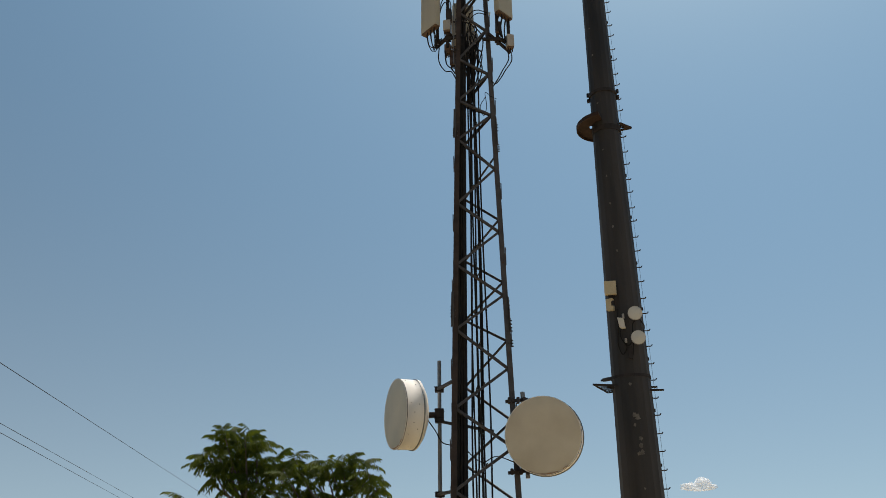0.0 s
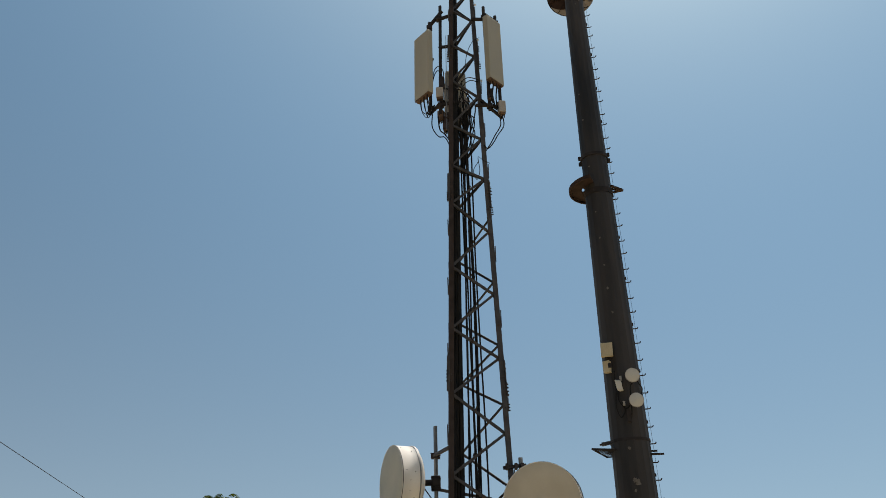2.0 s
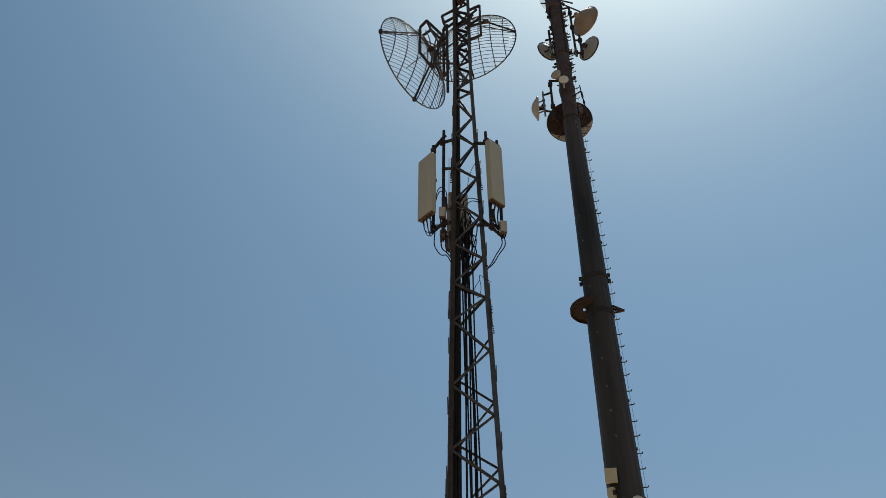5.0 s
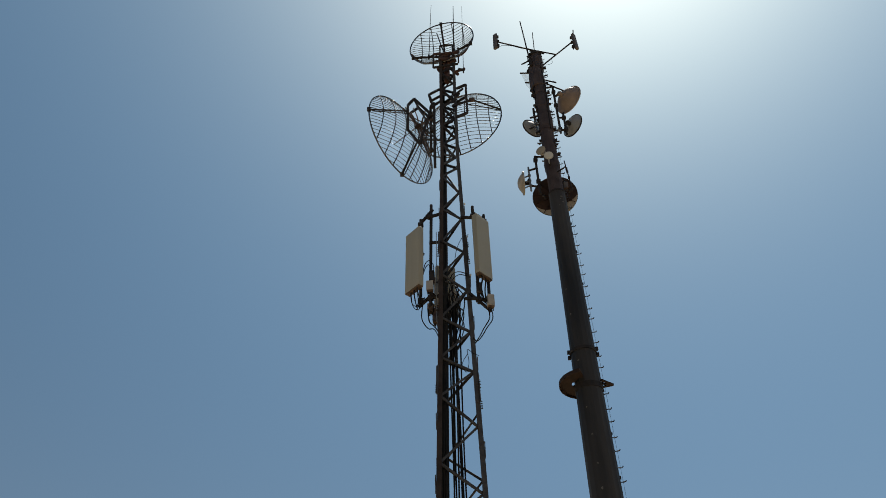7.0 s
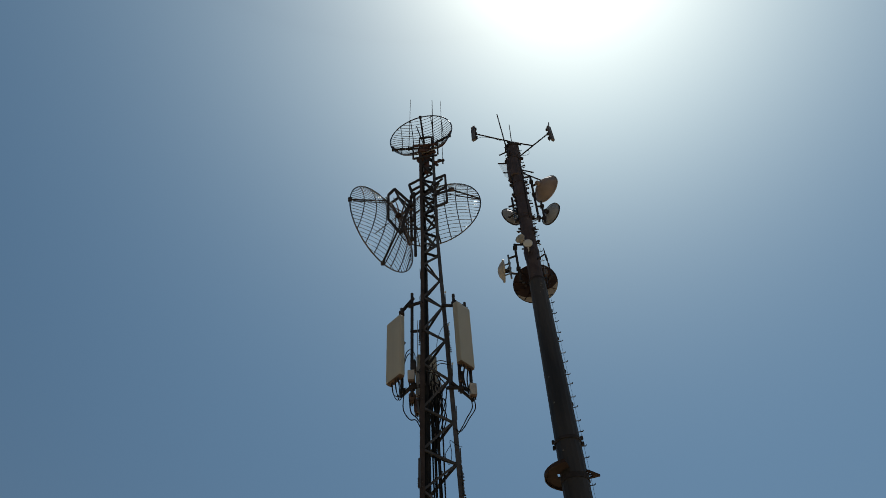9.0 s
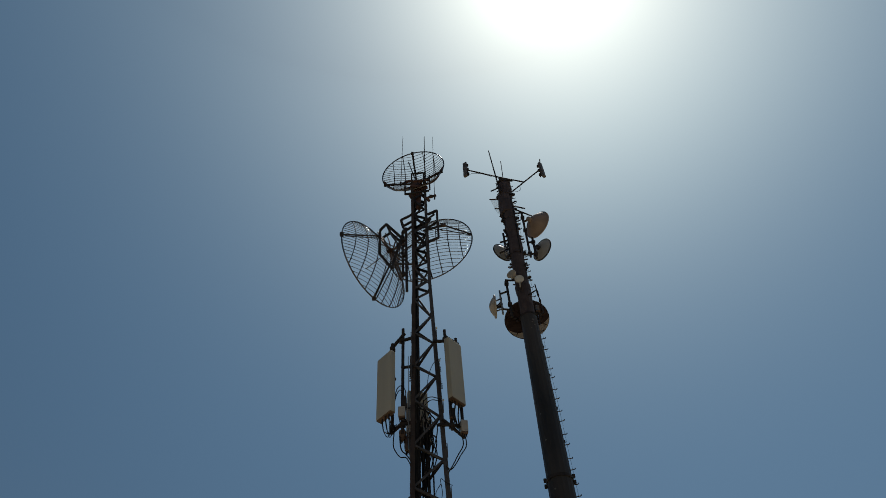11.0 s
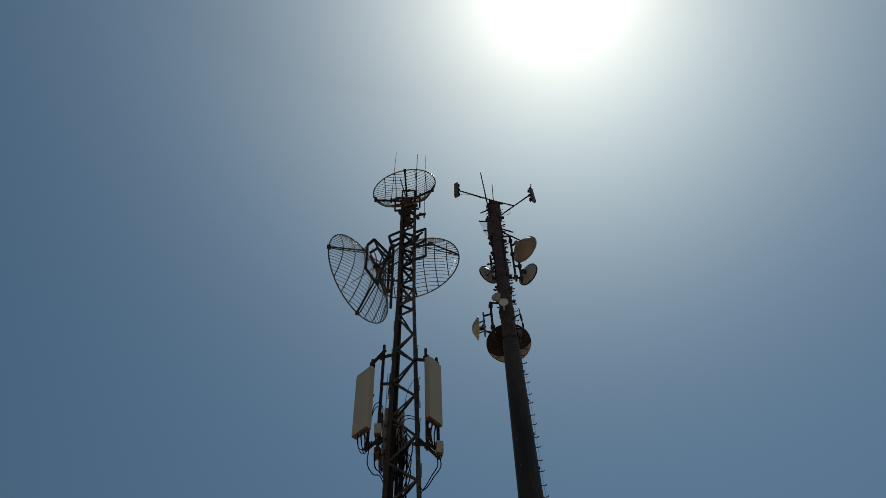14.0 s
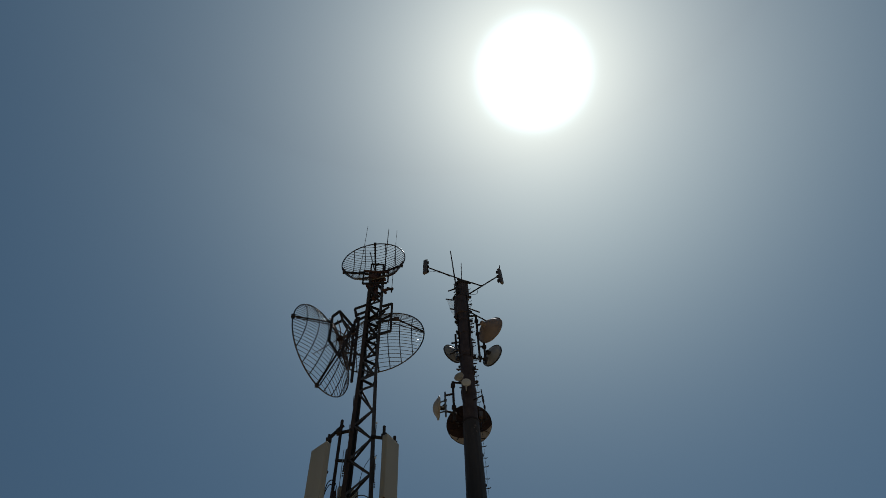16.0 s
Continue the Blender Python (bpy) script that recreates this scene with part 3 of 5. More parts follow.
RF = [Vector(p) for p in ((0.23, 12.1, 17.43), (0.475, 12.1, 17.58), (0.475, 12.1, 16.44), (0.2, 12.1, 16.28))]
bars("frame_bar", mount, list(zip(RF, RF[1:])), 0.055, 0.05, DARK)
bars("frame_bar", mount, [((0.15, 12.15, 17.2), (0.4, 12.12, 17.45)), ((0.12, 12.2, 17.0), (0.3, 12.15, 17.3))], 0.04, 0.04, DARK)
bars("frame_bar", mount, [(RF[0] + Vector((0, 0.35, -0.12)), RF[1] + Vector((0, 0.3, -0.12))), (RF[1], RF[1] + Vector((0, 0.3, -0.12))), ((0.1, 12.2, 16.85), knee)], 0.045, 0.045, DARK)

frame3 = base("dish_mount", (-0.3, 12.3, 17.3), "dark steel outrigger frame on the tower side", "bracket", "dish mounts")
F3 = [Vector(p) for p in ((-0.2, 12.15, 17.5), (-0.49, 12.2, 17.35), (-0.42, 12.2, 17.1), (-0.2, 12.15, 17.21))]
bars("frame_bar", frame3, list(zip(F3, F3[1:])) + [(F3[2], (-0.41, 12.2, 16.8)), ((-0.2, 12.15, 17.0), (-0.42, 12.22, 16.86)), (F3[1], F3[1] + Vector((0.05, 0.22, -0.05)))], 0.05, 0.045, DARK)

d, spot, n, h, up, rim = grid_dish((-0.126, 12.2, 19.655), 193.9, 0.915, 0.3, "smaller open grid parabolic antenna at the tower top", 20, 5)
c = Vector((-0.126, 12.2, 19.655))
hub = Vector((-0.03, 12.42, 19.3))
for ang in (90, 205, 335):
    a = c + (h * math.cos(radians(ang)) * -1 + up * math.sin(radians(ang))) * 0.912
    bm = bmesh.new()
    beam(bm, a, hub, 0.05, 0.04)
    part("back_strut", bm, DARK, d)
    bm = bmesh.new()
    block(bm, Matrix.Translation(a), 0.08, 0.07, 0.1, 0.012)
    part("clamp", bm, DARK, rim)
bm = bmesh.new()
tube(bm, hub, c + n * 0.1 + up * 0.35 + h * 0.1, 0.016, 8)
part("feed_boom", bm, WIRE, d)
for s in (-1, 1):
    bm = bmesh.new()
    pipe_along(bm, curve_points([c + h * 0.88 * s - up * 0.2, c + h * 0.55 * s - up * 0.55 - n * 0.15, hub + Vector((0, 0, -0.1))], 5), 0.03, 6)
    part("back_strut", bm, RUST_HEAD, d, "rust-red curved strut")

head = base("tower_head", (0, 12.25, 18.4), "rust-stained steel head frame on top of the tower", "bracket", "dish mounts")
for p, q, w in (((-0.36, 12.1, 18.37), (-0.36, 12.1, 18.96), 0.045), ((-0.36, 12.1, 18.96), (0.33, 12.1, 19.02), 0.05), ((-0.36, 12.1, 18.37), (0.3, 12.1, 18.5), 0.045), ((0.32, 12.1, 18.55), (0.33, 12.1, 19.23), 0.045),
                ((-0.17, 12.1, 18.9), (-0.17, 12.1, 19.35), 0.04), ((-0.17, 12.1, 19.35), (0.17, 12.1, 19.38), 0.04), ((0.17, 12.1, 18.9), (0.17, 12.1, 19.38), 0.04),
                ((-0.2, 12.12, 18.75), (0.22, 12.3, 18.95), 0.09), ((-0.25, 12.5, 18.8), (0.25, 12.2, 18.85), 0.1), ((0.0, 12.3, 18.2), (0.0, 12.35, 19.3), 0.11), ((0.2, 12.2, 18.28), (0.485, 12.1, 18.27), 0.05), ((-0.15, 12.3, 18.95), (0.3, 12.3, 18.3), 0.06)):
    bm = bmesh.new()
    beam(bm, p, q, w, w)
    part("frame_bar", bm, RUST_HEAD if w > 0.045 else DARK, head)
bm = bmesh.new()
spin(bm, hub, n, [(-0.1, 0.06), (-0.08, 0.14), (0.04, 0.16), (0.06, 0.08)], 18, cap=(True, True))
part("hub_plate", bm, RUST_HEAD, head)
bm = bmesh.new()
tube(bm, (0, 12.3, 18.0), (0, 12.38, 19.25), 0.08, 12)
part("mast_stub", bm, RUST_HEAD, head)
# slim upright rods at the top
for x0, y0, z0, x1, z1, r in ((-0.48, 12.2, 18.95, -0.4, 21.57, 0.011), (0.2, 12.15, 18.9, 0.25, 21.42, 0.019), (0.44, 12.12, 18.15, 0.5, 21.33, 0.009)):
    rod = base("lightning_rod", (x0, y0, z0), "thin dark upright rod at the tower top", "rod", "tower rods")
    bm = bmesh.new()
    tube(bm, (x0, y0, z0), (x1, y0, z1), r, 8, r * 0.5)
    part("rod", bm, DARK, rod)
    bm = bmesh.new()
    tube(bm, (x0, y0, z0 - 0.03), (x0, y0, z0 + 0.16), r + 0.012, 8)
    part("holder", bm, DARK, rod)
bars("arm", head, [((-0.36, 12.15, 18.96), (-0.52, 12.2, 18.99)), ((0.3, 12.1, 18.27), (0.48, 12.12, 18.25))], 0.05, 0.04, DARK)

# ---------------------------------------------------------------- drum dishes low on the tower
d, n, shroud = drum_dish((-1.43, 12.3, 3.54), -115.5, 0.565, 0.3, "white drum microwave dish on a side pipe, front in skylit grey", RADOME_SKYLIT)
side = Vector((n.y, -n.x, 0))
for dist, count, r0 in ((0.07, 7, 0.562), (0.13, 22, 0.562), (0.21, 9, 0.562)):
    for k in range(count):
        if count == 22 and k % 11 not in (0, 1):
            continue
        a = 2 * math.pi * (k + 0.3) / count
        out = side * math.cos(a) + Vector((0, 0, 1)) * math.sin(a)
        m = Matrix.Translation(Vector((-1.43, 12.3, 3.54)) - n * dist + out * r0) @ out.to_track_quat("Z", "Y").to_matrix().to_4x4() @ Matrix.Diagonal((0.5, 0.5, 0.5, 1))
        share("bolt", BOLT, m, shroud)
back = Vector((-1.43, 12.3, 3.54)) - n * 0.49
mnt = base("dish_mount", (-0.728, 12.62, 2.0), "grey galvanised pipe with clamps carrying a drum dish", "bracket", "dish mounts")
pipes("pipe", mnt, [((-0.728, 12.62, 0.9), (-0.728, 12.62, 4.47))], 0.033, GALV)
pipes("arm", mnt, [(back, (-0.73, 12.62, 3.56))], 0.05, DARK)
for z, t in ((3.98, (-0.48, 11.95, 3.98)), (2.3, (-0.5, 11.9, 2.3)), (3.46, (0.157, 12.4, 3.25))):
    bm = bmesh.new()
    beam(bm, (-0.77, 12.62, z), t, 0.045, 0.045)
    part("arm", bm, STEEL, mnt)
for z, sz in ((3.98, 0.09), (3.58, 0.16), (3.46, 0.07), (2.3, 0.09)):
    bm = bmesh.new()
    block(bm, Matrix.Translation((-0.73, 12.61, z)), 0.15, 0.12, sz, 0.012)
    clamp = part("clamp", bm, DARK, mnt)
    for dx in (-0.07, 0.07):
        bm = bmesh.new()
        tube(bm, (-0.73 + dx, 12.5, z + sz * 0.3), (-0.73 + dx, 12.72, z + sz * 0.3), 0.009, 6)
        part("clamp_bolt", bm, DARK, clamp)
loose_cable([back + Vector((0.05, 0, -0.05)), (-0.8, 12.55, 3.3), (-0.68, 12.5, 3.1), (-0.5, 12.3, 3.02), (-0.4, 12.2, 2.95)], 0.009, "black cable from the drum dish to the tower")

d, n, shroud = drum_dish((0.9, 11.85, 3.11), 194, 0.595, 0.2, "round beige-fronted microwave dish on the tower leg", RADOME)
mnt = base("dish_mount", (0.65, 12.2, 2.5), "dark pipe with clamps between tower leg and dish", "bracket", "dish mounts")
pipes("pipe", mnt, [((0.665, 12.22, 2.5), (0.64, 12.22, 3.84))], 0.036, GALV)
for z in (2.6, 3.7):
    bm = bmesh.new()
    beam(bm, (0.36, 12.16, z - 0.02), (0.72, 12.22, z + 0.02), 0.05, 0.05)
    part("arm", bm, DARK, mnt)
    for x in (0.42, 0.56, 0.66):
        bm = bmesh.new()
        block(bm, Matrix.Translation((x, 12.19, z)), 0.05, 0.14, 0.09, 0.01)
        part("clamp", bm, DARK, mnt)
bm = bmesh.new()
tube(bm, Vector((0.9, 11.85, 3.11)) - n * 0.36, (0.66, 12.22, 3.15), 0.06, 10)
part("arm", bm, DARK, mnt)
loose_cable([(0.95, 12.15, 2.8), (0.6, 12.3, 2.72), (0.2, 12.35, 2.85), (-0.05, 12.3, 2.76), (-0.3, 12.2, 2.95)], 0.009, "black cable from the round dish to the tower")

# ---------------------------------------------------------------- sector panels
LABEL = "long beige sector panel antenna clamped to a pipe"
panel_l, ml, cap_l = panel_antenna((-0.825, 12.12, 0), 180 + 48, 0.46, 10.92, 12.5, 0.13, LABEL)
panel_r, mr, cap_r = panel_antenna((0.61, 12.12, 0), 180 - 48, 0.42, 11.2, 12.83, 0.13, LABEL)
panel_b, mb, cap_b = panel_antenna((-0.2, 12.98, 0), -16, 0.44, 10.9, 12.17, 0.12, "long grey-beige sector panel antenna behind the tower")
for pan, m, half, cap in ((panel_l, ml, 0.79, cap_l), (panel_r, mr, 0.815, cap_r), (panel_b, mb, 0.7, cap_b)):
    for z in (-half + 0.18, half - 0.15):
        bm = bmesh.new()
        block(bm, m @ Matrix.Translation((0, 0.1, z)), 0.1, 0.1, 0.07, 0.01)
        part("bracket", bm, DARK, pan)
    for k in range(6):
        bm = bmesh.new()
        x = -0.13 + 0.052 * k
        tube(bm, m @ Vector((x, 0.015 * (-1) ** k, -half - 0.02)), m @ Vector((x, 0.015 * (-1) ** k, -half - 0.09)), 0.014, 8)
        part("connector", bm, DARK, cap)

rack = base("antenna_frame", (0, 12.2, 10.6), "dark steel outrigger frame of pipes carrying the panel antennas", "bracket")
pipes("pipe", rack, [((-0.70, 12.28, 10.75), (-0.70, 12.28, 13.0)), ((-0.495, 12.15, 10.5), (-0.46, 12.15, 13.32)), ((0.48, 12.22, 10.6), (0.46, 12.22, 13.3)), ((0.70, 12.3, 10.6), (0.70, 12.3, 13.1)), ((-0.23, 12.86, 10.6), (-0.23, 12.86, 12.6))], 0.034, DARK)
for z in (12.96, 10.72):
    bars("arm", rack, [((-0.74, 12.3, z - 0.1), (-0.42, 12.12, z + 0.2 if z > 12 else z + 0.1)), ((-0.5, 12.15, z), (-0.22, 12.05, z)), ((0.2, 12.2, z), (0.5, 12.22, z)), ((0.44, 12.2, z + 0.15 if z > 12 else z), (0.74, 12.34, z)), ((-0.16, 12.6, z - 0.5), (-0.23, 12.88, z - 0.5))], 0.055, 0.05, DARK)
bars("arm", rack, [((-0.5, 12.15, 12.2), (-0.22, 12.02, 12.1)), ((0.3, 12.2, 10.85), (0.72, 12.3, 10.45))], 0.05, 0.045, DARK)
for p in ((-0.70, 12.28, 12.85), (-0.49, 12.15, 12.96), (0.46, 12.22, 13.0), (0.7, 12.3, 12.9), (-0.49, 12.15, 10.72), (-0.7, 12.28, 10.75), (0.48, 12.22, 10.7), (0.7, 12.3, 10.7)):
    bm = bmesh.new()
    block(bm, Matrix.Translation(p), 0.12, 0.11, 0.08, 0.012)
    part("clamp", bm, DARK, rack)


def radio_unit(at, az, w, dp, hgt, label="small pale radio box with brown underside on the frame", mat=BOX):
    u = base("radio_unit", (at[0], at[1], at[2] - hgt / 2), label, "radio unit", "radio units")
    m = facing(at, az)
    bm = bmesh.new()
    block(bm, m, w, dp, hgt, 0.012)
    part("housing", bm, mat, u)
    bm = bmesh.new()
    block(bm, m @ Matrix.Translation((0, 0, -hgt / 2 - 0.015)), w * 0.9, dp * 0.85, 0.035, 0.006)
    under = part("base_plate", bm, PANEL_END, u, "brown stained underside")
    for k in (-1, 0, 1):
        bm = bmesh.new()
        tube(bm, m @ Vector((k * w * 0.28, 0, -hgt / 2 - 0.02)), m @ Vector((k * w * 0.28, 0, -hgt / 2 - 0.1)), 0.012, 8)
        part("connector", bm, DARK, under)
    bm = bmesh.new()
    block(bm, m @ Matrix.Translation((0, dp / 2 + 0.03, 0)), w * 0.5, 0.07, hgt * 0.5, 0.008)
    part("bracket", bm, DARK, u)
    return u


radio_unit((-0.5, 12.06, 10.95), 185, 0.14, 0.12, 0.23)
radio_unit((-0.46, 12.1, 11.24), 185, 0.11, 0.1, 0.26, "dark filter box above a pale radio box", DARK)
radio_unit((-0.49, 12.2, 10.52), 200, 0.12, 0.11, 0.18, "small dull radio box below the frame", PANEL_END)
radio_unit((-0.4, 12.25, 10.35), 190, 0.11, 0.12, 0.3, "brown stained radio box beside the tower leg", STRUT)
radio_unit((0.715, 12.2, 10.64), 165, 0.14, 0.11, 0.27)
radio_unit((0.5, 12.16, 10.95), 170, 0.11, 0.1, 0.22, "small dark radio box on the frame", DARK)
radio_unit((-0.02, 12.7, 10.98), 185, 0.15, 0.12, 0.55, "tall grey radio box behind the tower leg")
radio_unit((-0.36, 12.6, 11.2), 185, 0.14, 0.12, 0.75, "tall grey radio box behind the tower leg")

slim = base("rod_antenna", (-0.377, 12.0, 10.03), "slim pale grey rod strapped beside the tower leg", "antenna")
bm = bmesh.new()
tube(bm, (-0.377, 12.0, 10.03), (-0.349, 12.0, 12.37), 0.01, 8, 0.006)
part("rod", bm, GALV, slim)
for z in (10.3, 11.0):
    bm = bmesh.new()
    beam(bm, (-0.38, 12.0, z), leg_at("L", z) + Vector((0.03, 0.01, 0)), 0.025, 0.03)
    part("strap", bm, DARK, slim)
for za, zb in ((11.8, 11.87), (11.87, 11.83)):
    bm = bmesh.new()
    beam(bm, (-0.69, 12.1, za), (-0.62, 12.1, zb), 0.03, 0.03)
    part("latch", bm, DARK, panel_l)

# jumper loops under the panels
for m, half, far, inside in ((ml, 0.79, Vector((-0.655, 12.1, 10.72)), 1), (mr, 0.815, Vector((0.6, 12.2, 10.75)), -1)):
    for k in range(6):
        a = m @ Vector((-0.13 + 0.052 * k, 0.015 * (-1) ** k, -half - 0.08))
        drop = 0.24 + 0.035 * ((k * 3) % 5)
        low = a + Vector((inside * 0.03, 0.02, -drop * 0.7))
        mid = a.lerp(far, 0.5) + Vector((0, 0, -drop))
        up_end = far + Vector((inside * 0.02 * (k - 3), 0.02 * k, 0.03 * (k % 3)))
        loose_cable([a, low, mid, up_end + Vector((-inside * 0.02, 0, -0.12)), up_end], 0.0085)
loose_cable([(0.72, 12.2, 10.45), (0.73, 12.2, 10.2), (0.6, 12.2, 9.98), (0.5, 12.2, 9.8), (0.4, 12.22, 9.7), (0.33, 12.22, 9.78)], 0.011)
loose_cable([(0.66, 12.2, 10.45), (0.67, 12.2, 10.22), (0.55, 12.22, 10.0), (0.46, 12.22, 9.82), (0.36, 12.24, 9.66)], 0.011)
loose_cable([(-0.66, 12.2, 10.6), (-0.67, 12.2, 10.25), (-0.55, 12.2, 10.02), (-0.42, 12.15, 9.95), (-0.3, 12.2, 9.7)], 0.011)
loose_cable([(-0.55, 12.15, 10.45), (-0.52, 12.15, 10.15), (-0.42, 12.15, 10.02), (-0.3, 12.2, 9.85)], 0.013)
loose_cable([(-0.66, 12.2, 11.35), (-0.6, 12.15, 11.62), (-0.5, 12.1, 11.66), (-0.42, 12.1, 11.5), (-0.45, 12.1, 11.2)])
loose_cable([(-0.68, 12.2, 11.2), (-0.6, 12.15, 11.5), (-0.52, 12.1, 11.55), (-0.46, 12.1, 11.35), (-0.5, 12.1, 11.1)])
loose_cable([(0.28, 12.2, 11.35), (0.1, 12.3, 11.5), (-0.05, 12.35, 11.45), (-0.2, 12.4, 11.1)])
loose_cable([(0.27, 12.2, 11.3), (0.1, 12.3, 11.42), (-0.05, 12.35, 11.3), (-0.15, 12.4, 10.9)])
loose_cable([(0.34, 12.2, 12.45), (0.2, 12.25, 12.4), (0.08, 12.3, 12.15), (0.02, 12.3, 11.8)], 0.006)
loose_cable([(0.2, 12.2, 9.4), (0.1, 12.2, 9.2), (0.16, 12.2, 9.0), (0.22, 12.2, 9.2), (0.2, 12.2, 9.5), (0.3, 12.2, 9.42), (0.42, 12.2, 9.35)], 0.006)
for k in range(16):
    z0 = rng.uniform(10.5, 11.4)
    a = in_tower(rng.uniform(0.05, 0.5), rng.uniform(0.1, 0.6), z0)
    b = in_tower(rng.uniform(0.2, 0.75), rng.uniform(0.1, 0.5), z0 - rng.uniform(0.3, 0.8))
    c2 = in_tower(0.25 + 0.03 * (k % 6), 0.3, 9.6 - rng.uniform(0, 0.5))
    loose_cable([a, a.lerp(b, 0.5) + Vector((rng.uniform(-0.1, 0.1), 0, 0.1)), b, c2], 0.012, "black cable tangle inside the tower")

# ---------------------------------------------------------------- what hangs on the monopole
PU = Vector((math.cos(radians(11.087)), -math.sin(radians(11.087)), 0))
PV = Vector((math.sin(radians(11.087)), math.cos(radians(11.087)), 0))


def pp(u, v, z):
    """A place by the pole: u to its side, v beyond it, z up."""
    return POLE_AT + PU * u + PV * v + Vector((0, 0, z))


def pole_band(z, height, extra, mat=POLE):
    bm = bmesh.new()
    r = pole_radius(z) + extra
    spin(bm, POLE_AT, (0, 0, 1), [(z - height / 2, r - 0.03), (z - height / 2, r), (z + height / 2, r), (z + height / 2, r - 0.03)], 24, (0, 1, 0))
    return part("band", bm, mat, pole)


for z, hh, e in ((10.3, 0.07, 0.02), (4.33, 0.05, 0.009), (15.06, 0.05, 0.01), (9.42, 0.12, 0.012), (20.95, 0.08, 0.04)):
    pole_band(z, hh, e, DARK)
for s in (-1, 1):
    for dz in (-0.07, 0.07):
        bm = bmesh.new()
        block(bm, Matrix.Translation(pp(s * 0.3, 0, 10.3 + dz)), 0.06, 0.06, 0.08, 0.01)
        part("lug", bm, DARK, pole)
# weld seam and pale scuffs of the shaft are in its paint; step bolts run up one side
bm = bmesh.new()
pipe_along(bm, [(0, 0, 0), (0.085, 0, 0), (0.1, 0, 0.008), (0.108, 0, 0.03)], 0.011, 6)
PEG = mesh_of("step_bolt", bm, DARK)
bm = bmesh.new()
beam(bm, (-0.01, 0, -0.03), (0.025, 0, -0.03), 0.05, 0.05)
LUG = mesh_of("step_lug", bm, DARK)
z, i = 0.84, 0
while z < 20.9:
    a = -11.087 + (-3 if i % 2 else 8)
    m = pose(*POLE_AT, 0, 0, a) @ Matrix.Translation((pole_radius(z) * 0.97, 0, z))
    share("step_bolt", PEG, m, pole)
    if i % 3 == 0:
        share("step_lug", LUG, m @ Matrix.Translation((0, 0, 0.12)), pole)
    z, i = z + 0.312, i + 1
bm = bmesh.new()
pipe_along(bm, [pp(pole_radius(z) + 0.04, -0.02, z) for z in (0.6, 6, 11, 17.2)] + [pp(0.24, -0.02, 20.8)], 0.003, 5)
single("safety_wire", bm, WIRE, "thin steel safety wire running beside the step bolts", "wire")


def plate_ring(name, z, thick, r_in, r_out, a0, a1, mat, label, at=(0, 0), thing=None):
    """Part of a flat ring round the pole, from angle a0 to a1 (0 to the side, 90 beyond)."""
    d = thing or base(name, pp(0, 0, z), label, "platform", "pole platforms")
    bm = bmesh.new()
    steps = max(8, int((a1 - a0) / 7))
    rows = []
    for k in range(steps + 1):
        a = radians(a0 + (a1 - a0) * k / steps)
        q = [(r_in, 0), (r_out, 0), (r_out, thick), (r_in, thick)]
        rows.append([bm.verts.new(pp(at[0] + r * math.cos(a), at[1] + r * math.sin(a), z + dz)) for r, dz in q])
    for a, b in zip(rows, rows[1:]):
        for k in range(4):
            bm.faces.new((a[k], a[(k + 1) % 4], b[(k + 1) % 4], b[k]))
    bm.faces.new(rows[0])
    bm.faces.new(rows[-1][::-1])
    part("plate", bm, mat, d)
    return d


ring = plate_ring("ring_bracket", 9.58, 0.03, 0.33, 0.585, 100, 258, RUST, "rusty brown half-round plate bracket clamped on the pole")
plate_ring("", 9.582, 0.03, 0.27, 0.36, 95, 165, RUST, "", thing=ring)
plate_ring("", 9.582, 0.03, 0.27, 0.36, 195, 256, RUST, "", thing=ring)
plate_ring("", 9.53, 0.08, 0.58, 0.6, 100, 258, RUST, "", thing=ring)
bm = bmesh.new()
corner = [pp(0.27, -0.14, 9.53), pp(0.5, 0.05, 9.49), pp(0.26, 0.16, 9.53)]
for p, q, w in ((corner[0], corner[1], 0.05), (corner[1], corner[2], 0.05), (corner[2].lerp(corner[0], 0.5), corner[1], 0.03), (corner[0].lerp(corner[1], 0.55), corner[2].lerp(corner[1], 0.55), 0.06)):
    beam(bm, p, q, w, 0.03)
part("corner_plate", bm, RUST, ring)

PALE_SHEET = material("stained_pale_sheet", (0.3, 0.25, 0.2), (0.4, 0.35, 0.3), 0.6, 0.0, 6, 60, 0.1, (0.24, 0.17, 0.12))


def on_plate(r, a, proud=0.0):
    """A place on the round plate behind the pole: radius, angle (0 to the side, 90 up) and height over its face."""
    u, w = r * math.cos(radians(a)), r * math.sin(radians(a))
    return pp(-0.055 + u, 0.42 - 0.25 * w - 0.97 * proud, 15.42 + 0.97 * w - 0.25 * proud)


def plate_sector(r0, r1, r_out, a0, a1, low_side, thick, mat, label=""):
    """A sector of the plate whose inner radius runs from r0 to r1."""
    bm = bmesh.new()
    steps = max(6, int((a1 - a0) / 6))
    rows = []
    for k in range(steps + 1):
        a, inner = a0 + (a1 - a0) * k / steps, r0 + (r1 - r0) * k / steps
        rows.append([bm.verts.new(on_plate(r, a, h)) for r, h in ((inner, low_side), (r_out, low_side), (r_out, low_side + thick), (inner, low_side + thick))])
    for p, q in zip(rows, rows[1:]):
        for k in range(4):
            bm.faces.new((p[k], p[(k + 1) % 4], q[(k + 1) % 4], q[k]))
    bm.faces.new(rows[0])
    bm.faces.new(rows[-1][::-1])
    part("plate", bm, mat, plat, label)


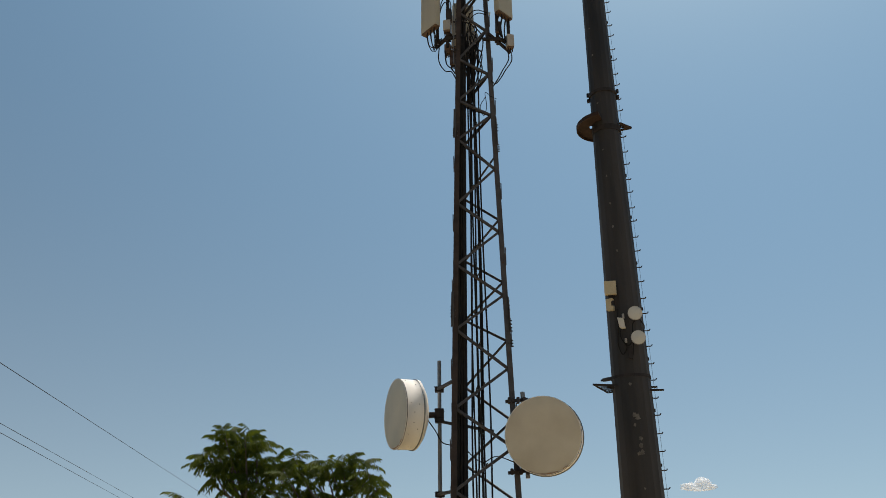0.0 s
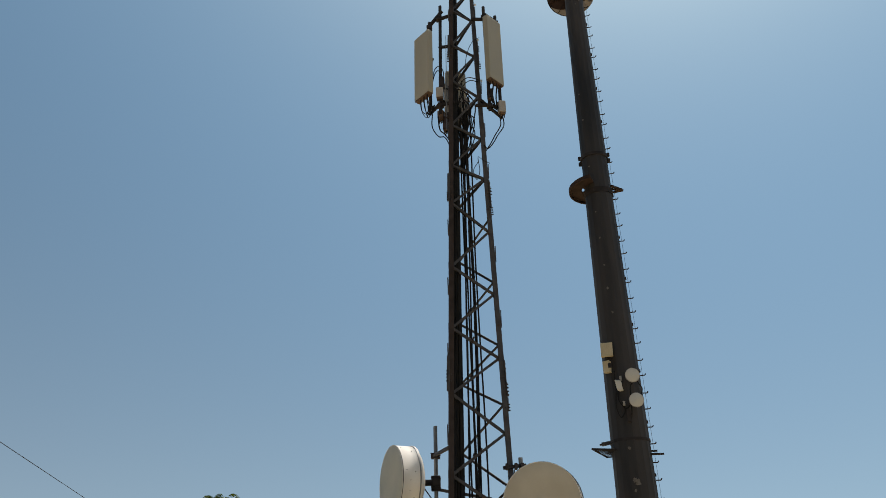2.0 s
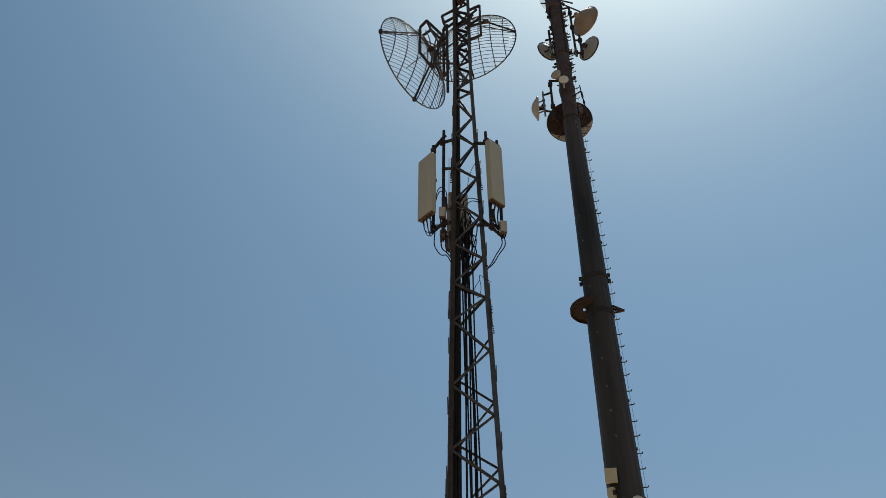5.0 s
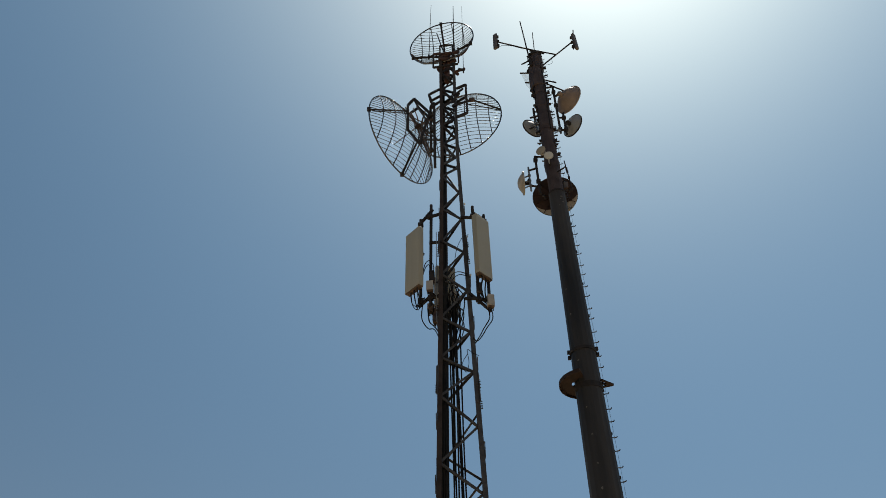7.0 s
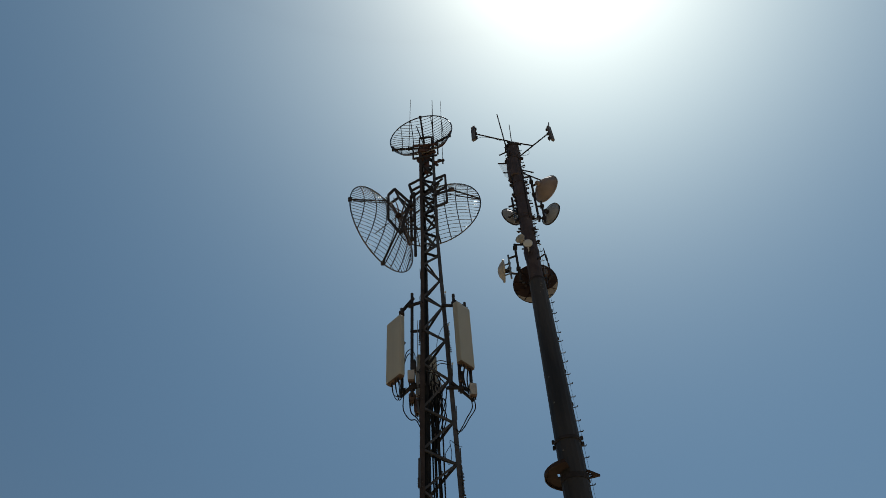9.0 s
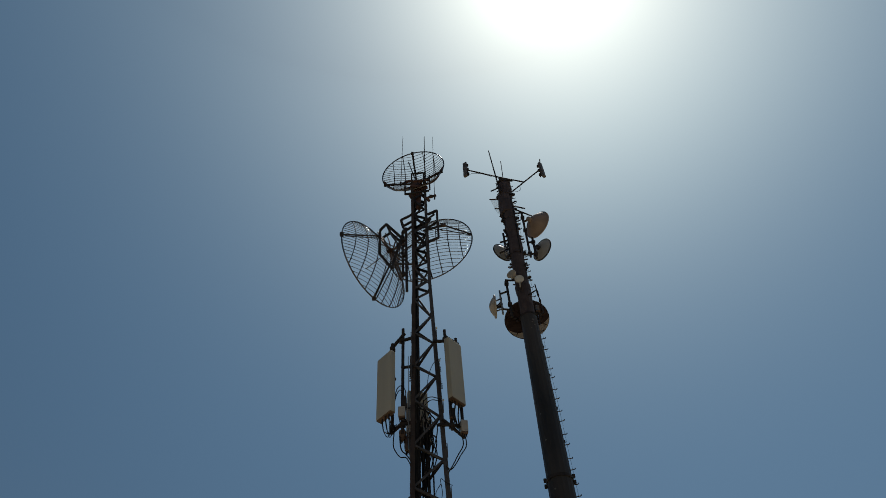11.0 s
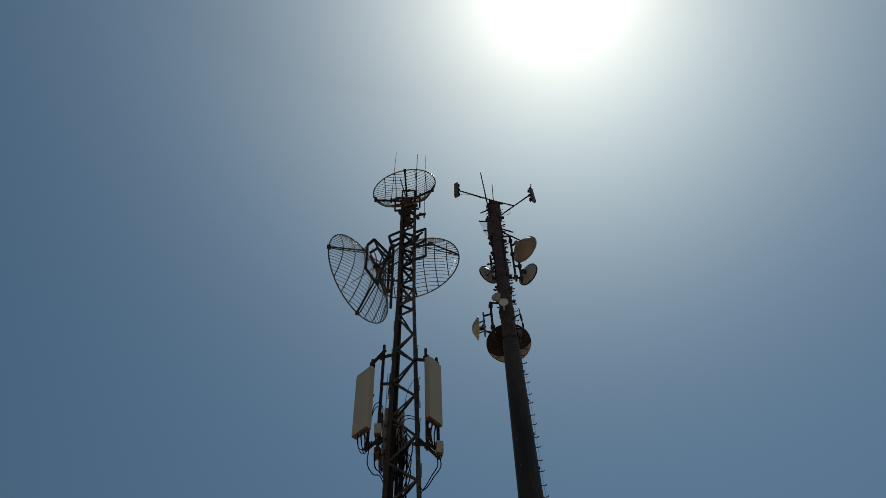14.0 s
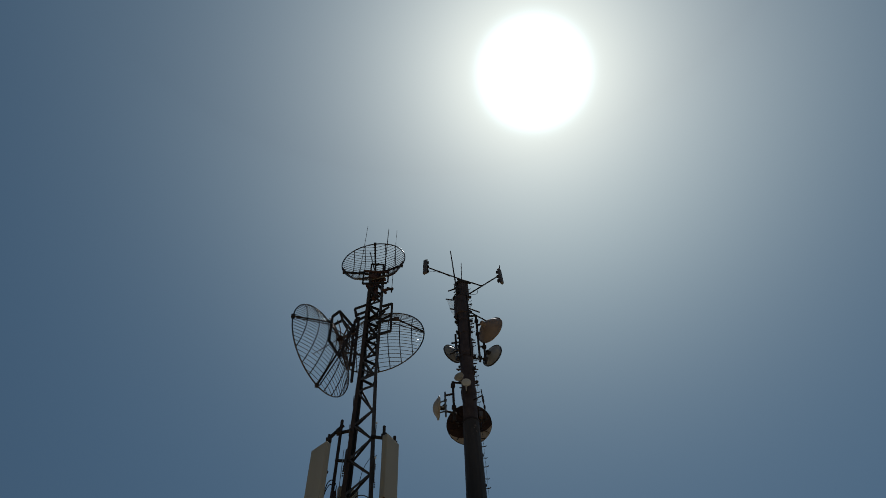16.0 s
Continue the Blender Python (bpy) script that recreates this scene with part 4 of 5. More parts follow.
plat = base("round_plate", pp(-0.055, 0.42, 14.85), "round rusty brown plate with pale lower edge behind the pole", "plate")
plate_sector(0.02, 0.02, 0.572, 60, 420, 0.0, 0.02, RUST_RED)
plate_sector(0.565, 0.34, 0.574, 206, 268, 0.024, 0.01, PALE_SHEET, "pale stained sheet")
plate_sector(0.24, 0.565, 0.585, 292, 352, 0.024, 0.01, PALE_SHEET, "pale stained sheet")
bm = bmesh.new()
pipe_along(bm, [on_plate(0.578, a, 0.012) for a in range(60, 421, 6)], 0.013, 6)
part("rim", bm, DARK, plat, "dark rolled rim")
for a in (128, 168, 196, 232, 330, 20):
    bm = bmesh.new()
    beam(bm, on_plate(0.16, a, 0.03), on_plate(0.56, a, 0.03), 0.018, 0.018)
    part("rib", bm, RUST, plat)
for a, r, w in ((170, 0.3, 0.08), (160, 0.36, 0.04), (188, 0.26, 0.05), (338, 0.3, 0.06)):
    bm = bmesh.new()
    block(bm, Matrix.Translation(on_plate(r, a, 0.045)) @ pose(0, 0, 0, 15, 0, a), w, 0.04, 0.05, 0.008)
    part("bracket", bm, STEEL, plat)
for z in (15.2, 15.65):
    bm = bmesh.new()
    beam(bm, pp(-0.02, 0.1, z), pp(-0.04, 0.42, z), 0.1, 0.05)
    part("arm", bm, DARK, plat)

low = base("bracket_platform", pp(0, 0, 4.1), "dark steel grating bracket platform round the pole", "platform", "pole platforms")
bars("frame_bar", low, [(pp(-0.67, -0.3, 4.2), pp(-0.25, -0.25, 4.17)), 
                        (pp(-0.54, 0.1, 4.34), pp(-0.3, 0.05, 4.35)), (pp(0.3, -0.1, 4.08), pp(0.55, -0.12, 4.07)), (pp(0.32, 0.1, 4.17), pp(0.45, 0.1, 4.17)), (pp(0.32, 0.1, 4.12), pp(0.45, 0.1, 4.12))], 0.03, 0.03, DARK)
for k in range(8):
    t = k / 7
    bars("grating_bar", low, [(pp(-0.67 + 0.24 * t, -0.3 + 0.3 * t, 4.2 - 0.11 * t), pp(-0.3, -0.26 + 0.3 * t, 4.16 - 0.05 * t))], 0.01, 0.014, DARK)
bars("frame_bar", low, [(pp(-0.67, -0.3, 4.2), pp(-0.43, 0.0, 4.09)), (pp(-0.43, 0.0, 4.09), pp(-0.28, 0.04, 4.11))], 0.02, 0.02, DARK)
bm = bmesh.new()
beam(bm, pp(-0.5, 0.08, 4.34), pp(-0.28, 0.02, 4.36), 0.05, 0.06)
part("bracket", bm, STEEL, low)

# boxes and small dishes on the pole's shaft
bx = base("junction_box", pp(-0.21, -0.36, 5.8), "square beige cover plate box on the pole", "box")
bm = bmesh.new()
block(bm, Matrix.LocRotScale(pp(-0.21, -0.40, 5.945), Euler((0, radians(1.5), radians(-11))), None), 0.215, 0.1, 0.255, 0.008)
part("housing", bm, BEIGE, bx)
bm = bmesh.new()
block(bm, Matrix.LocRotScale(pp(-0.2, -0.33, 5.9), Euler((0, 0, radians(-11))), None), 0.12, 0.1, 0.2, 0.005)
part("bracket", bm, DARK, bx)
bx = base("junction_box", pp(-0.24, -0.3, 5.53), "small beige box with a dark hatch on the pole", "box")
bm = bmesh.new()
block(bm, Matrix.LocRotScale(pp(-0.24, -0.31, 5.65), Euler((0, 0, radians(-30))), None), 0.13, 0.1, 0.22, 0.008)
part("housing", bm, BEIGE, bx)
bm = bmesh.new()
block(bm, Matrix.LocRotScale(pp(-0.19, -0.37, 5.66), Euler((0, 0, radians(-30))), None), 0.06, 0.02, 0.09, 0.004)
part("hatch", bm, DARK, bx, "dark hatch")


def small_dish(at, az, r, label, mat=WHITE_DISH, depth=0.06, stub=None, tilt=0.0, group="small dishes"):
    """A small round dish: domed front cover, rim and shallow back."""
    d = base("small_dish_antenna", at, label, "antenna", group)
    n = Vector((math.sin(radians(az)) * math.cos(radians(tilt)), math.cos(radians(az)) * math.cos(radians(tilt)), math.sin(radians(tilt))))
    bm = bmesh.new()
    spin(bm, at, n, [(0.02, 0.001), (0.016, r * 0.5), (0.004, r * 0.97)], 36)
    part("cover", bm, mat, d, "", True)
    bm = bmesh.new()
    spin(bm, at, n, [(0.006, r * 0.96), (0.006, r), (-0.02, r * 1.01), (-0.022, r * 0.95), (-depth, r * 0.6), (-depth * 1.5, r * 0.2), (-depth * 1.6, 0.001)], 36)
    part("shell", bm, BOX, d, "", True)
    if stub:
        bm = bmesh.new()
        tube(bm, Vector(at) - n * depth, stub, 0.025, 8)
        part("arm", bm, DARK, d)
    return d


small_dish(pp(0.187, -0.5, 5.409), 186, 0.128, "small round white dish on the pole", stub=pp(0.12, -0.3, 5.4))
small_dish(pp(0.201, -0.5, 4.959), 186, 0.128, "small round white dish on the pole", stub=pp(0.12, -0.3, 4.95))
kit = base("radio_unit", pp(-0.06, -0.34, 5.15), "small white curved radio box with cables on the pole", "radio unit", "radio units")
bm = bmesh.new()
outline = [(-0.075, 0.105), (0.0, 0.095), (0.03, 0.085), (0.042, 0.04), (0.045, -0.03), (0.06, -0.1), (0.0, -0.105), (-0.03, -0.095), (-0.055, -0.06), (-0.06, 0.0)]
rims = [[bm.verts.new(pp(-0.06 + u * k, -0.38 - v, 5.265 + z * k)) for u, z in outline] for v, k in ((0.0, 1.0), (0.045, 1.0), (0.06, 0.86))]
for a, b in zip(rims, rims[1:]):
    for k in range(len(outline)):
        bm.faces.new((a[k], a[(k + 1) % len(outline)], b[(k + 1) % len(outline)], b[k]))
bm.faces.new(rims[0][::-1])
bm.faces.new(rims[-1])
part("housing", bm, WHITE_DISH, kit)
for u, z in ((-0.027, 5.4), (-0.02, 4.94)):
    bm = bmesh.new()
    block(bm, Matrix.LocRotScale(pp(u, -0.38, z), Euler((0, 0, radians(-11))), None), 0.04, 0.05, 0.085, 0.008)
    part("connector", bm, BOX, kit)
bm = bmesh.new()
block(bm, Matrix.LocRotScale(pp(0.04, -0.36, 4.72), Euler((0, 0, radians(-11))), None), 0.08, 0.06, 0.22, 0.008)
part("bracket", bm, DARK, kit)
for ctrl in ([(-0.12, -0.37, 5.55), (-0.13, -0.38, 5.2), (-0.16, -0.38, 4.9), (-0.1, -0.37, 4.7), (-0.02, -0.37, 4.8), (-0.02, -0.38, 4.9)], [(-0.1, -0.37, 5.2), (-0.1, -0.38, 5.0), (0.0, -0.38, 4.85), (0.08, -0.37, 4.9)], [(0.18, -0.42, 5.3), (0.12, -0.4, 5.2), (0.1, -0.38, 4.8), (0.06, -0.36, 4.6)], [(0.2, -0.42, 5.5), (0.28, -0.3, 5.3), (0.33, -0.15, 5.25), (0.3, -0.1, 5.1)]):
    loose_cable([pp(*c) for c in ctrl], 0.01, "black cable on the pole shaft beside the boxes")

# pale worn patches on the shaft paint
SCUFF = material("worn_pale_paint", (0.1, 0.09, 0.08), (0.16, 0.145, 0.13), 0.85, 0.0, 20, 90, 0.2)
g = random.Random(7)
for u, z, size in ((0.0, 3.62, 0.05), (0.05, 3.58, 0.055), (-0.01, 3.45, 0.03), (0.07, 3.22, 0.035), (0.06, 3.1, 0.04), (0.07, 2.98, 0.045), (0.02, 2.97, 0.035), (0.05, 2.4, 0.02), (-0.02, 4.16, 0.03), (-0.1, 8.9, 0.02), (-0.08, 8.3, 0.022), (-0.06, 7.7, 0.02), (-0.05, 7.2, 0.026), (-0.02, 6.7, 0.024), (-0.12, 10.0, 0.02), (-0.13, 11.2, 0.02), (-0.14, 11.9, 0.018), (0.1, 14.8, 0.032), (0.07, 14.72, 0.02), (0.12, 14.62, 0.022), (0.03, 14.5, 0.014)):
    r = pole_radius(z) * 0.985 + 0.004
    bm = bmesh.new()
    ring_v = []
    for k in range(14):
        a = 2 * math.pi * k / 14
        rr = size * g.uniform(0.55, 1.1)
        uu = u + rr * math.cos(a)
        ring_v.append(bm.verts.new(pp(uu, -math.sqrt(r * r - uu * uu) - 0.002, z + rr * 1.2 * math.sin(a))))
    c = bm.verts.new(pp(u, -math.sqrt(r * r - u * u) - 0.004, z))
    for k in range(14):
        bm.faces.new((c, ring_v[k], ring_v[(k + 1) % 14]))
    part("paint_patch", bm, SCUFF, pole, "pale worn patch")

# larger dishes near the top of the pole


def pole_dish(at, az, r, depth, label, mat=RADOME, hubs=None, dome=0.07):
    """A solid dish seen from behind: deep back shell, rolled rim, hub and clamp."""
    d = base("dish_antenna", at, label, "antenna", "pole dishes")
    n = Vector((math.sin(radians(az)), math.cos(radians(az)), 0))
    bm = bmesh.new()
    prof = [(-depth, 0.001)] + [(-depth * (1 - (k / 7) ** 2), r * k / 7) for k in range(1, 8)]
    spin(bm, at, n, prof + [(0.0, r * 1.02), (0.02, r * 1.02), (0.022, r * 0.97), (0.005, r * 0.9)], 40)
    part("shell", bm, mat, d, "", True)
    bm = bmesh.new()
    spin(bm, at, n, [(-0.012, r * 1.0), (-0.016, r * 1.035), (0.026, r * 1.035), (0.026, r * 0.99)], 40)
    part("rim", bm, DARK if mat is GREY_DISH else mat, d, "", True)
    bm = bmesh.new()
    spin(bm, at, n, [(0.006, r * 0.93), (dome * 0.36, r * 0.8), (dome * 0.75, r * 0.5), (dome * 0.94, r * 0.25), (dome, 0.001)], 40)
    part("cover", bm, mat, d, "", True)
    bm = bmesh.new()
    spin(bm, Vector(at) - n * depth, n, [(-0.12, 0.03 + r * 0.05), (-0.1, 0.02 + r * 0.12), (0.02, 0.02 + r * 0.13)], 16, cap=(True, True))
    part("hub", bm, TAN if mat is TAN else DARK, d)
    if hubs:
        bm = bmesh.new()
        tube(bm, Vector(at) - n * (depth + 0.05), hubs, 0.035, 8)
        part("arm", bm, DARK, d)
    return d


ARM_PANEL = material("dull_panel_cover", (0.075, 0.062, 0.056), (0.12, 0.1, 0.09), 0.55, 0.0, 5, 60, 0.1)
TAN_LIGHT = material("tan_drum_cover", (0.3, 0.26, 0.2), (0.36, 0.32, 0.25), 0.6, 0.0, 4, 60, 0.08)
TAN = material("stained_dish_back", (0.2, 0.15, 0.125), (0.27, 0.21, 0.18), 0.6, 0.0, 3, 60, 0.1)
GREY_DISH = material("grey_dish_back", (0.26, 0.26, 0.26), (0.34, 0.34, 0.34), 0.5, 0.0, 3, 60, 0.1)
pole_dish(pp(0.77, 0.25, 18.98), 50, 0.435, 0.3, "beige solid dish with stained back on the pole", TAN, pp(0.4, 0.05, 19.0))
pole_dish(pp(0.74, 0.3, 17.9), 52, 0.34, 0.12, "grey shallow dish with dark rim on the pole", GREY_DISH, pp(0.53, 0.05, 17.7))
pole_dish(pp(-0.38, 0.3, 18.1), -30, 0.31, 0.1, "grey shallow dish with dark rim on the pole", GREY_DISH, pp(-0.15, 0.05, 18.1))
pole_dish(pp(-0.80, -0.1, 15.57), -88, 0.3, 0.03, "pale domed dish on a side bracket of the pole", BOX, pp(-0.63, -0.14, 15.65), 0.16)
small_dish(pp(-0.236, -0.34, 16.44), 215, 0.135, "small tan drum dish on a bent pipe", TAN_LIGHT, depth=0.12, stub=pp(-0.15, -0.1, 16.4))
small_dish(pp(-0.05, -0.42, 16.11), 188, 0.125, "small round white dish on the pole", WHITE_DISH, stub=pp(-0.05, -0.15, 15.95), tilt=-6)
bm = bmesh.new()
tube(bm, pp(-0.06, -0.4, 16.0), pp(-0.065, -0.38, 15.84), 0.024, 10, 0.016)
single("feed_stub", bm, BOX, "pale stub hanging under a small round dish", "bracket")

rig = base("pole_bracket", pp(0, 0, 17), "dark pipe brackets clamped round the pole top", "bracket")
pipes("pipe", rig, [(pp(-0.625, -0.15, 15.2), pp(-0.625, -0.15, 16.08))], 0.024, GALV, "grey galvanised pipe")
pipes("pipe", rig, [(pp(0.376, 0.05, 17.4), pp(0.376, 0.05, 19.45)), (pp(0.53, 0.05, 17.3), pp(0.53, 0.05, 18.2)), (pp(-0.41, -0.15, 15.05), pp(-0.41, -0.15, 16.45)), (pp(-0.27, 0.1, 17.6), pp(-0.27, 0.1, 18.7))], 0.032, DARK)
pipes("arm", rig, [(pp(0.1, 0, 19.4), pp(0.4, 0.05, 19.45)), (pp(0.1, 0, 17.5), pp(0.56, 0.05, 17.5)), (pp(0.35, 0.05, 18.05), pp(0.56, 0.05, 18.0)), (pp(-0.41, -0.15, 16.43), pp(-0.1, -0.1, 16.4)), (pp(-0.63, -0.15, 15.95), pp(-0.41, -0.15, 16.0)), (pp(-0.63, -0.15, 15.4), pp(-0.35, -0.12, 15.3)), (pp(-0.1, 0.05, 18.3), pp(-0.4, 0.12, 18.35)), (pp(-0.45, 0.0, 17.75), pp(-0.1, 0.05, 17.95))], 0.028, DARK)
for u, v, z in ((0.376, 0.05, 19.2), (0.376, 0.05, 18.6), (0.376, 0.05, 17.55), (0.53, 0.05, 18.0), (0.53, 0.05, 17.5), (-0.41, -0.15, 16.3), (-0.41, -0.15, 15.5)):
    bm = bmesh.new()
    block(bm, Matrix.Translation(pp(u, v, z)), 0.11, 0.1, 0.09, 0.012)
    part("clamp", bm, DARK, rig)
for z in (15.38, 15.55, 15.75):
    bars("arm", rig, [(pp(-0.78, -0.12, z), pp(-0.62, -0.15, z + 0.02))], 0.022, 0.03, GALV)
    bm = bmesh.new()
    block(bm, Matrix.Translation(pp(-0.625, -0.15, z + 0.02)), 0.07, 0.07, 0.05, 0.008)
    part("clamp", bm, GALV, rig)
whip = base("whip_antenna", pp(0.395, -0.35, 14.79), "slim dark rod antenna clamped beside the pole", "antenna")
lo_end, hi_end = pp(0.395, -0.35, 14.79), pp(0.318, -0.35, 15.875)
bm = bmesh.new()
tube(bm, lo_end, hi_end, 0.014, 8)
part("rod", bm, DARK, whip)
for t in (0.42, 0.62, 0.72):
    bm = bmesh.new()
    c = lo_end.lerp(hi_end, t)
    tube(bm, c - Vector((0, 0, 0.04)), c + Vector((0, 0, 0.04)), 0.027, 8)
    part("collar", bm, DARK, whip)
bars("arm", whip, [(lo_end.lerp(hi_end, 0.8), pp(0.1, -0.15, 15.72)), (lo_end, pp(0.33, -0.33, 14.82)), (pp(0.33, -0.33, 14.82), pp(0.3, -0.1, 14.95))], 0.026, 0.026, DARK)
radio_unit(pp(0.25, 0.1, 15.42), 175, 0.11, 0.12, 0.2, "dull radio box on the pole before the round plate", ARM_PANEL)

# arms with small antennas at the very top of the pole
top = base("top_arms", pp(0, 0, 20.9), "dark steel cross arms on the pole top with small antennas", "bracket")
pipes("arm", top, [(pp(-1.04, -0.3, 21.71), pp(0.0, -0.16, 21.11)), (pp(0.0, -0.16, 21.11), pp(0.66, -0.1, 20.74)), (pp(0.2, 0.1, 20.62), pp(1.24, 0.2, 21.66)), (pp(-0.42, 0.0, 20.74), pp(-0.1, 0.0, 20.88)), (pp(-0.5, 0.0, 20.33), pp(-0.1, 0.0, 20.2)), (pp(0.15, 0, 19.8), pp(0.5, 0, 19.55)), (pp(0.15, 0, 19.66), pp(0.74, 0.05, 19.1)), (pp(-0.39, 0, 19.83), pp(-0.1, 0, 19.72)), (pp(-0.28, 0, 19.39), pp(-0.1, 0, 19.6))], 0.022, DARK)
pipes("arm", top, [(pp(-0.1, -0.16, 21.13), pp(0.3, -0.13, 20.9))], 0.04, DARK)
for u, v, z, sw in ((-1.11, -0.3, 21.75, -35), (1.3, 0.2, 21.62, 40)):
    e = base("mini_panel_antenna", pp(u, v, z - 0.35), "small dark panel antenna at the end of an arm", "antenna", "arm antennas")
    bm = bmesh.new()
    block(bm, Matrix.Translation(pp(u, v, z)) @ pose(0, 0, 0, 0, 2 if u < 0 else -4, sw), 0.13, 0.09, 0.72, 0.02)
    part("cover", bm, ARM_PANEL, e, "dull grey-beige cover")
    bm = bmesh.new()
    tube(bm, pp(u * 0.93, v, z - 0.36), pp(u * 0.95 if u < 0 else u * 1.02, v, z + (0.42 if u < 0 else 0.62)), 0.018, 8)
    part("pipe", bm, DARK, e)
    for dz in (-0.24, 0.0, 0.24):
        bm = bmesh.new()
        block(bm, Matrix.Translation(pp(u * 0.95, v, z + dz)), 0.12, 0.08, 0.07, 0.01)
        part("clamp", bm, DARK, e)
loose_cable([pp(-1.05, -0.3, 21.4), pp(-0.9, -0.28, 21.5), pp(-0.6, -0.24, 21.42), pp(-0.3, -0.2, 21.22)], 0.006, "thin cable sagging under the top arm")
loose_cable([pp(0.5, 0.12, 20.9), pp(0.5, 0.12, 20.7), pp(0.4, 0.1, 20.6), pp(0.25, 0.1, 20.62)], 0.006, "thin cable sagging under the top arm")
for u0, v0, z0, u1, z1, r in ((-0.14, -0.2, 20.35, -0.271, 22.72, 0.024), (0.02, 0, 20.98, 0.058, 22.27, 0.016)):
    e = base("whip_antenna", pp(u0, v0, z0), "slim dark whip antenna on the pole top", "antenna", "whips")
    bm = bmesh.new()
    tube(bm, pp(u0, v0, z0), pp(u1, v0, z1), r, 8, r * 0.7)
    part("rod", bm, DARK, e)
    bm = bmesh.new()
    tube(bm, pp(u0, v0, z0 - 0.03), pp(u0, v0, z0 + 0.22), r + 0.022, 8)
    part("holder", bm, DARK, e)
# loose brackets and clamps up the crowded top of the shaft
for z, hh, e in ((17.5, 0.05, 0.012), (19.1, 0.05, 0.012), (20.28, 0.05, 0.03)):
    pole_band(z, hh, e, POLE_TOP)
    for s in (-1, 1):
        bm = bmesh.new()
        block(bm, Matrix.Translation(pp(s * (0.183 + e + 0.03), -0.03, z + hh / 2)), 0.09, 0.07, max(hh, 0.07), 0.01)
        part("lug", bm, DARK, pole)
for z0, z1, u, r in ((19.4, 20.28, -0.03, 0.225), (20.3, 20.95, 0.02, 0.2), (18.45, 19.0, 0.0, 0.195), (17.6, 18.35, 0.01, 0.196), (15.95, 16.35, 0.0, 0.196)):
    bm = bmesh.new()
    spin(bm, pp(u, 0, 0), (0, 0, 1), [(z0, r * 0.9), (z0 + 0.02, r), ((z0 + z1) / 2, r * 1.03), (z1 - 0.02, r * 0.98), (z1, r * 0.88)], 14, (0, 1, 0), (True, True))
    for v in bm.verts:
        v.co += (v.co - pp(u, 0, v.co.z)) * 0.14 * noise.noise(v.co * 5.0)
    part("sleeve", bm, POLE_TOP, pole, "reddish wrapped sleeve")
CLEAR = bpy.data.materials.new("cloudy_plastic_sheet")
CLEAR.use_nodes = True
kn, kl = CLEAR.node_tree.nodes, CLEAR.node_tree.links
kn["Principled BSDF"].inputs["Base Color"].default_value, kn["Principled BSDF"].inputs["Roughness"].default_value = (0.5, 0.5, 0.52, 1), 0.3
clear_part, clear_mix, cloudy = kn.new("ShaderNodeBsdfTransparent"), kn.new("ShaderNodeMixShader"), kn.new("ShaderNodeTexNoise")
cloudy.inputs["Scale"].default_value = 9.0
veil_range = kn.new("ShaderNodeMapRange")
veil_range.inputs["To Min"].default_value, veil_range.inputs["To Max"].default_value = 0.04, 0.3
kl.new(cloudy.outputs["Fac"], veil_range.inputs["Value"])
kl.new(veil_range.outputs[0], clear_mix.inputs[0])
kl.new(clear_part.outputs[0], clear_mix.inputs[1])
kl.new(kn["Principled BSDF"].outputs[0], clear_mix.inputs[2])
kl.new(clear_mix.outputs[0], kn["Material Output"].inputs["Surface"])
for corners in (((-0.475, 20.27), (-0.21, 20.4), (-0.17, 19.29), (-0.36, 19.66)), ((-0.36, 17.95), (-0.15, 18.3), (-0.15, 17.45), (-0.27, 17.5)), ((0.17, 17.62), (0.42, 17.66), (0.36, 17.38), (0.17, 17.42))):
    bm = bmesh.new()
    front = [bm.verts.new(pp(u, 0.0, z)) for u, z in corners]
    rear = [bm.verts.new(pp(u, 0.008, z)) for u, z in corners]
    bm.faces.new(front)
    bm.faces.new(rear[::-1])
    for k in range(4):
        bm.faces.new((front[k], front[(k + 1) % 4], rear[(k + 1) % 4], rear[k]))
    single("plastic_sheet", bm, CLEAR, "torn translucent plastic sheet fixed to the pole top", "plastic sheet", "plastic sheets")
rng2 = random.Random(11)
for k in range(60):
    z = rng2.uniform(16.3, 20.95)
    a = rng2.choice((rng2.uniform(150, 215), rng2.uniform(325, 390)))
    foot = pp((pole_radius(z) - 0.02) * math.cos(radians(a)), (pole_radius(z) - 0.02) * math.sin(radians(a)), z)
    reach = rng2.uniform(0.05, 0.15)
    tip = foot + (PU * math.cos(radians(a)) + PV * math.sin(radians(a))) * reach + Vector((0, 0, rng2.uniform(-0.07, 0.05)))
    bm = bmesh.new()
    if k % 4:
        beam(bm, foot, tip, rng2.uniform(0.016, 0.034), rng2.uniform(0.016, 0.03))
    else:
        block(bm, Matrix.Translation(foot.lerp(tip, 0.5)) @ pose(0, 0, 0, rng2.uniform(-20, 20), rng2.uniform(-25, 25), a), 0.07, 0.05, rng2.uniform(0.04, 0.12), 0.01)
    part("clamp", bm, DARK if k % 3 else POLE_TOP, rig)
for k in range(2):
    a = radians(215 + 97 * k)
    r = 0.2
    pts = [pp((r + 0.012 * math.sin(z * 3 + k)) * math.cos(a + 0.12 * math.sin(z + k)), (r + 0.012) * math.sin(a + 0.12 * math.sin(z + k)), z) for z in np.linspace(17.4, 20.6 - 0.2 * (k % 4), 14)]
    bm = bmesh.new()
    pipe_along(bm, pts, 0.011, 6)
    single("feeder_cable", bm, CABLE, "black feeder cable strapped to the pole top", "cable", "pole cables")

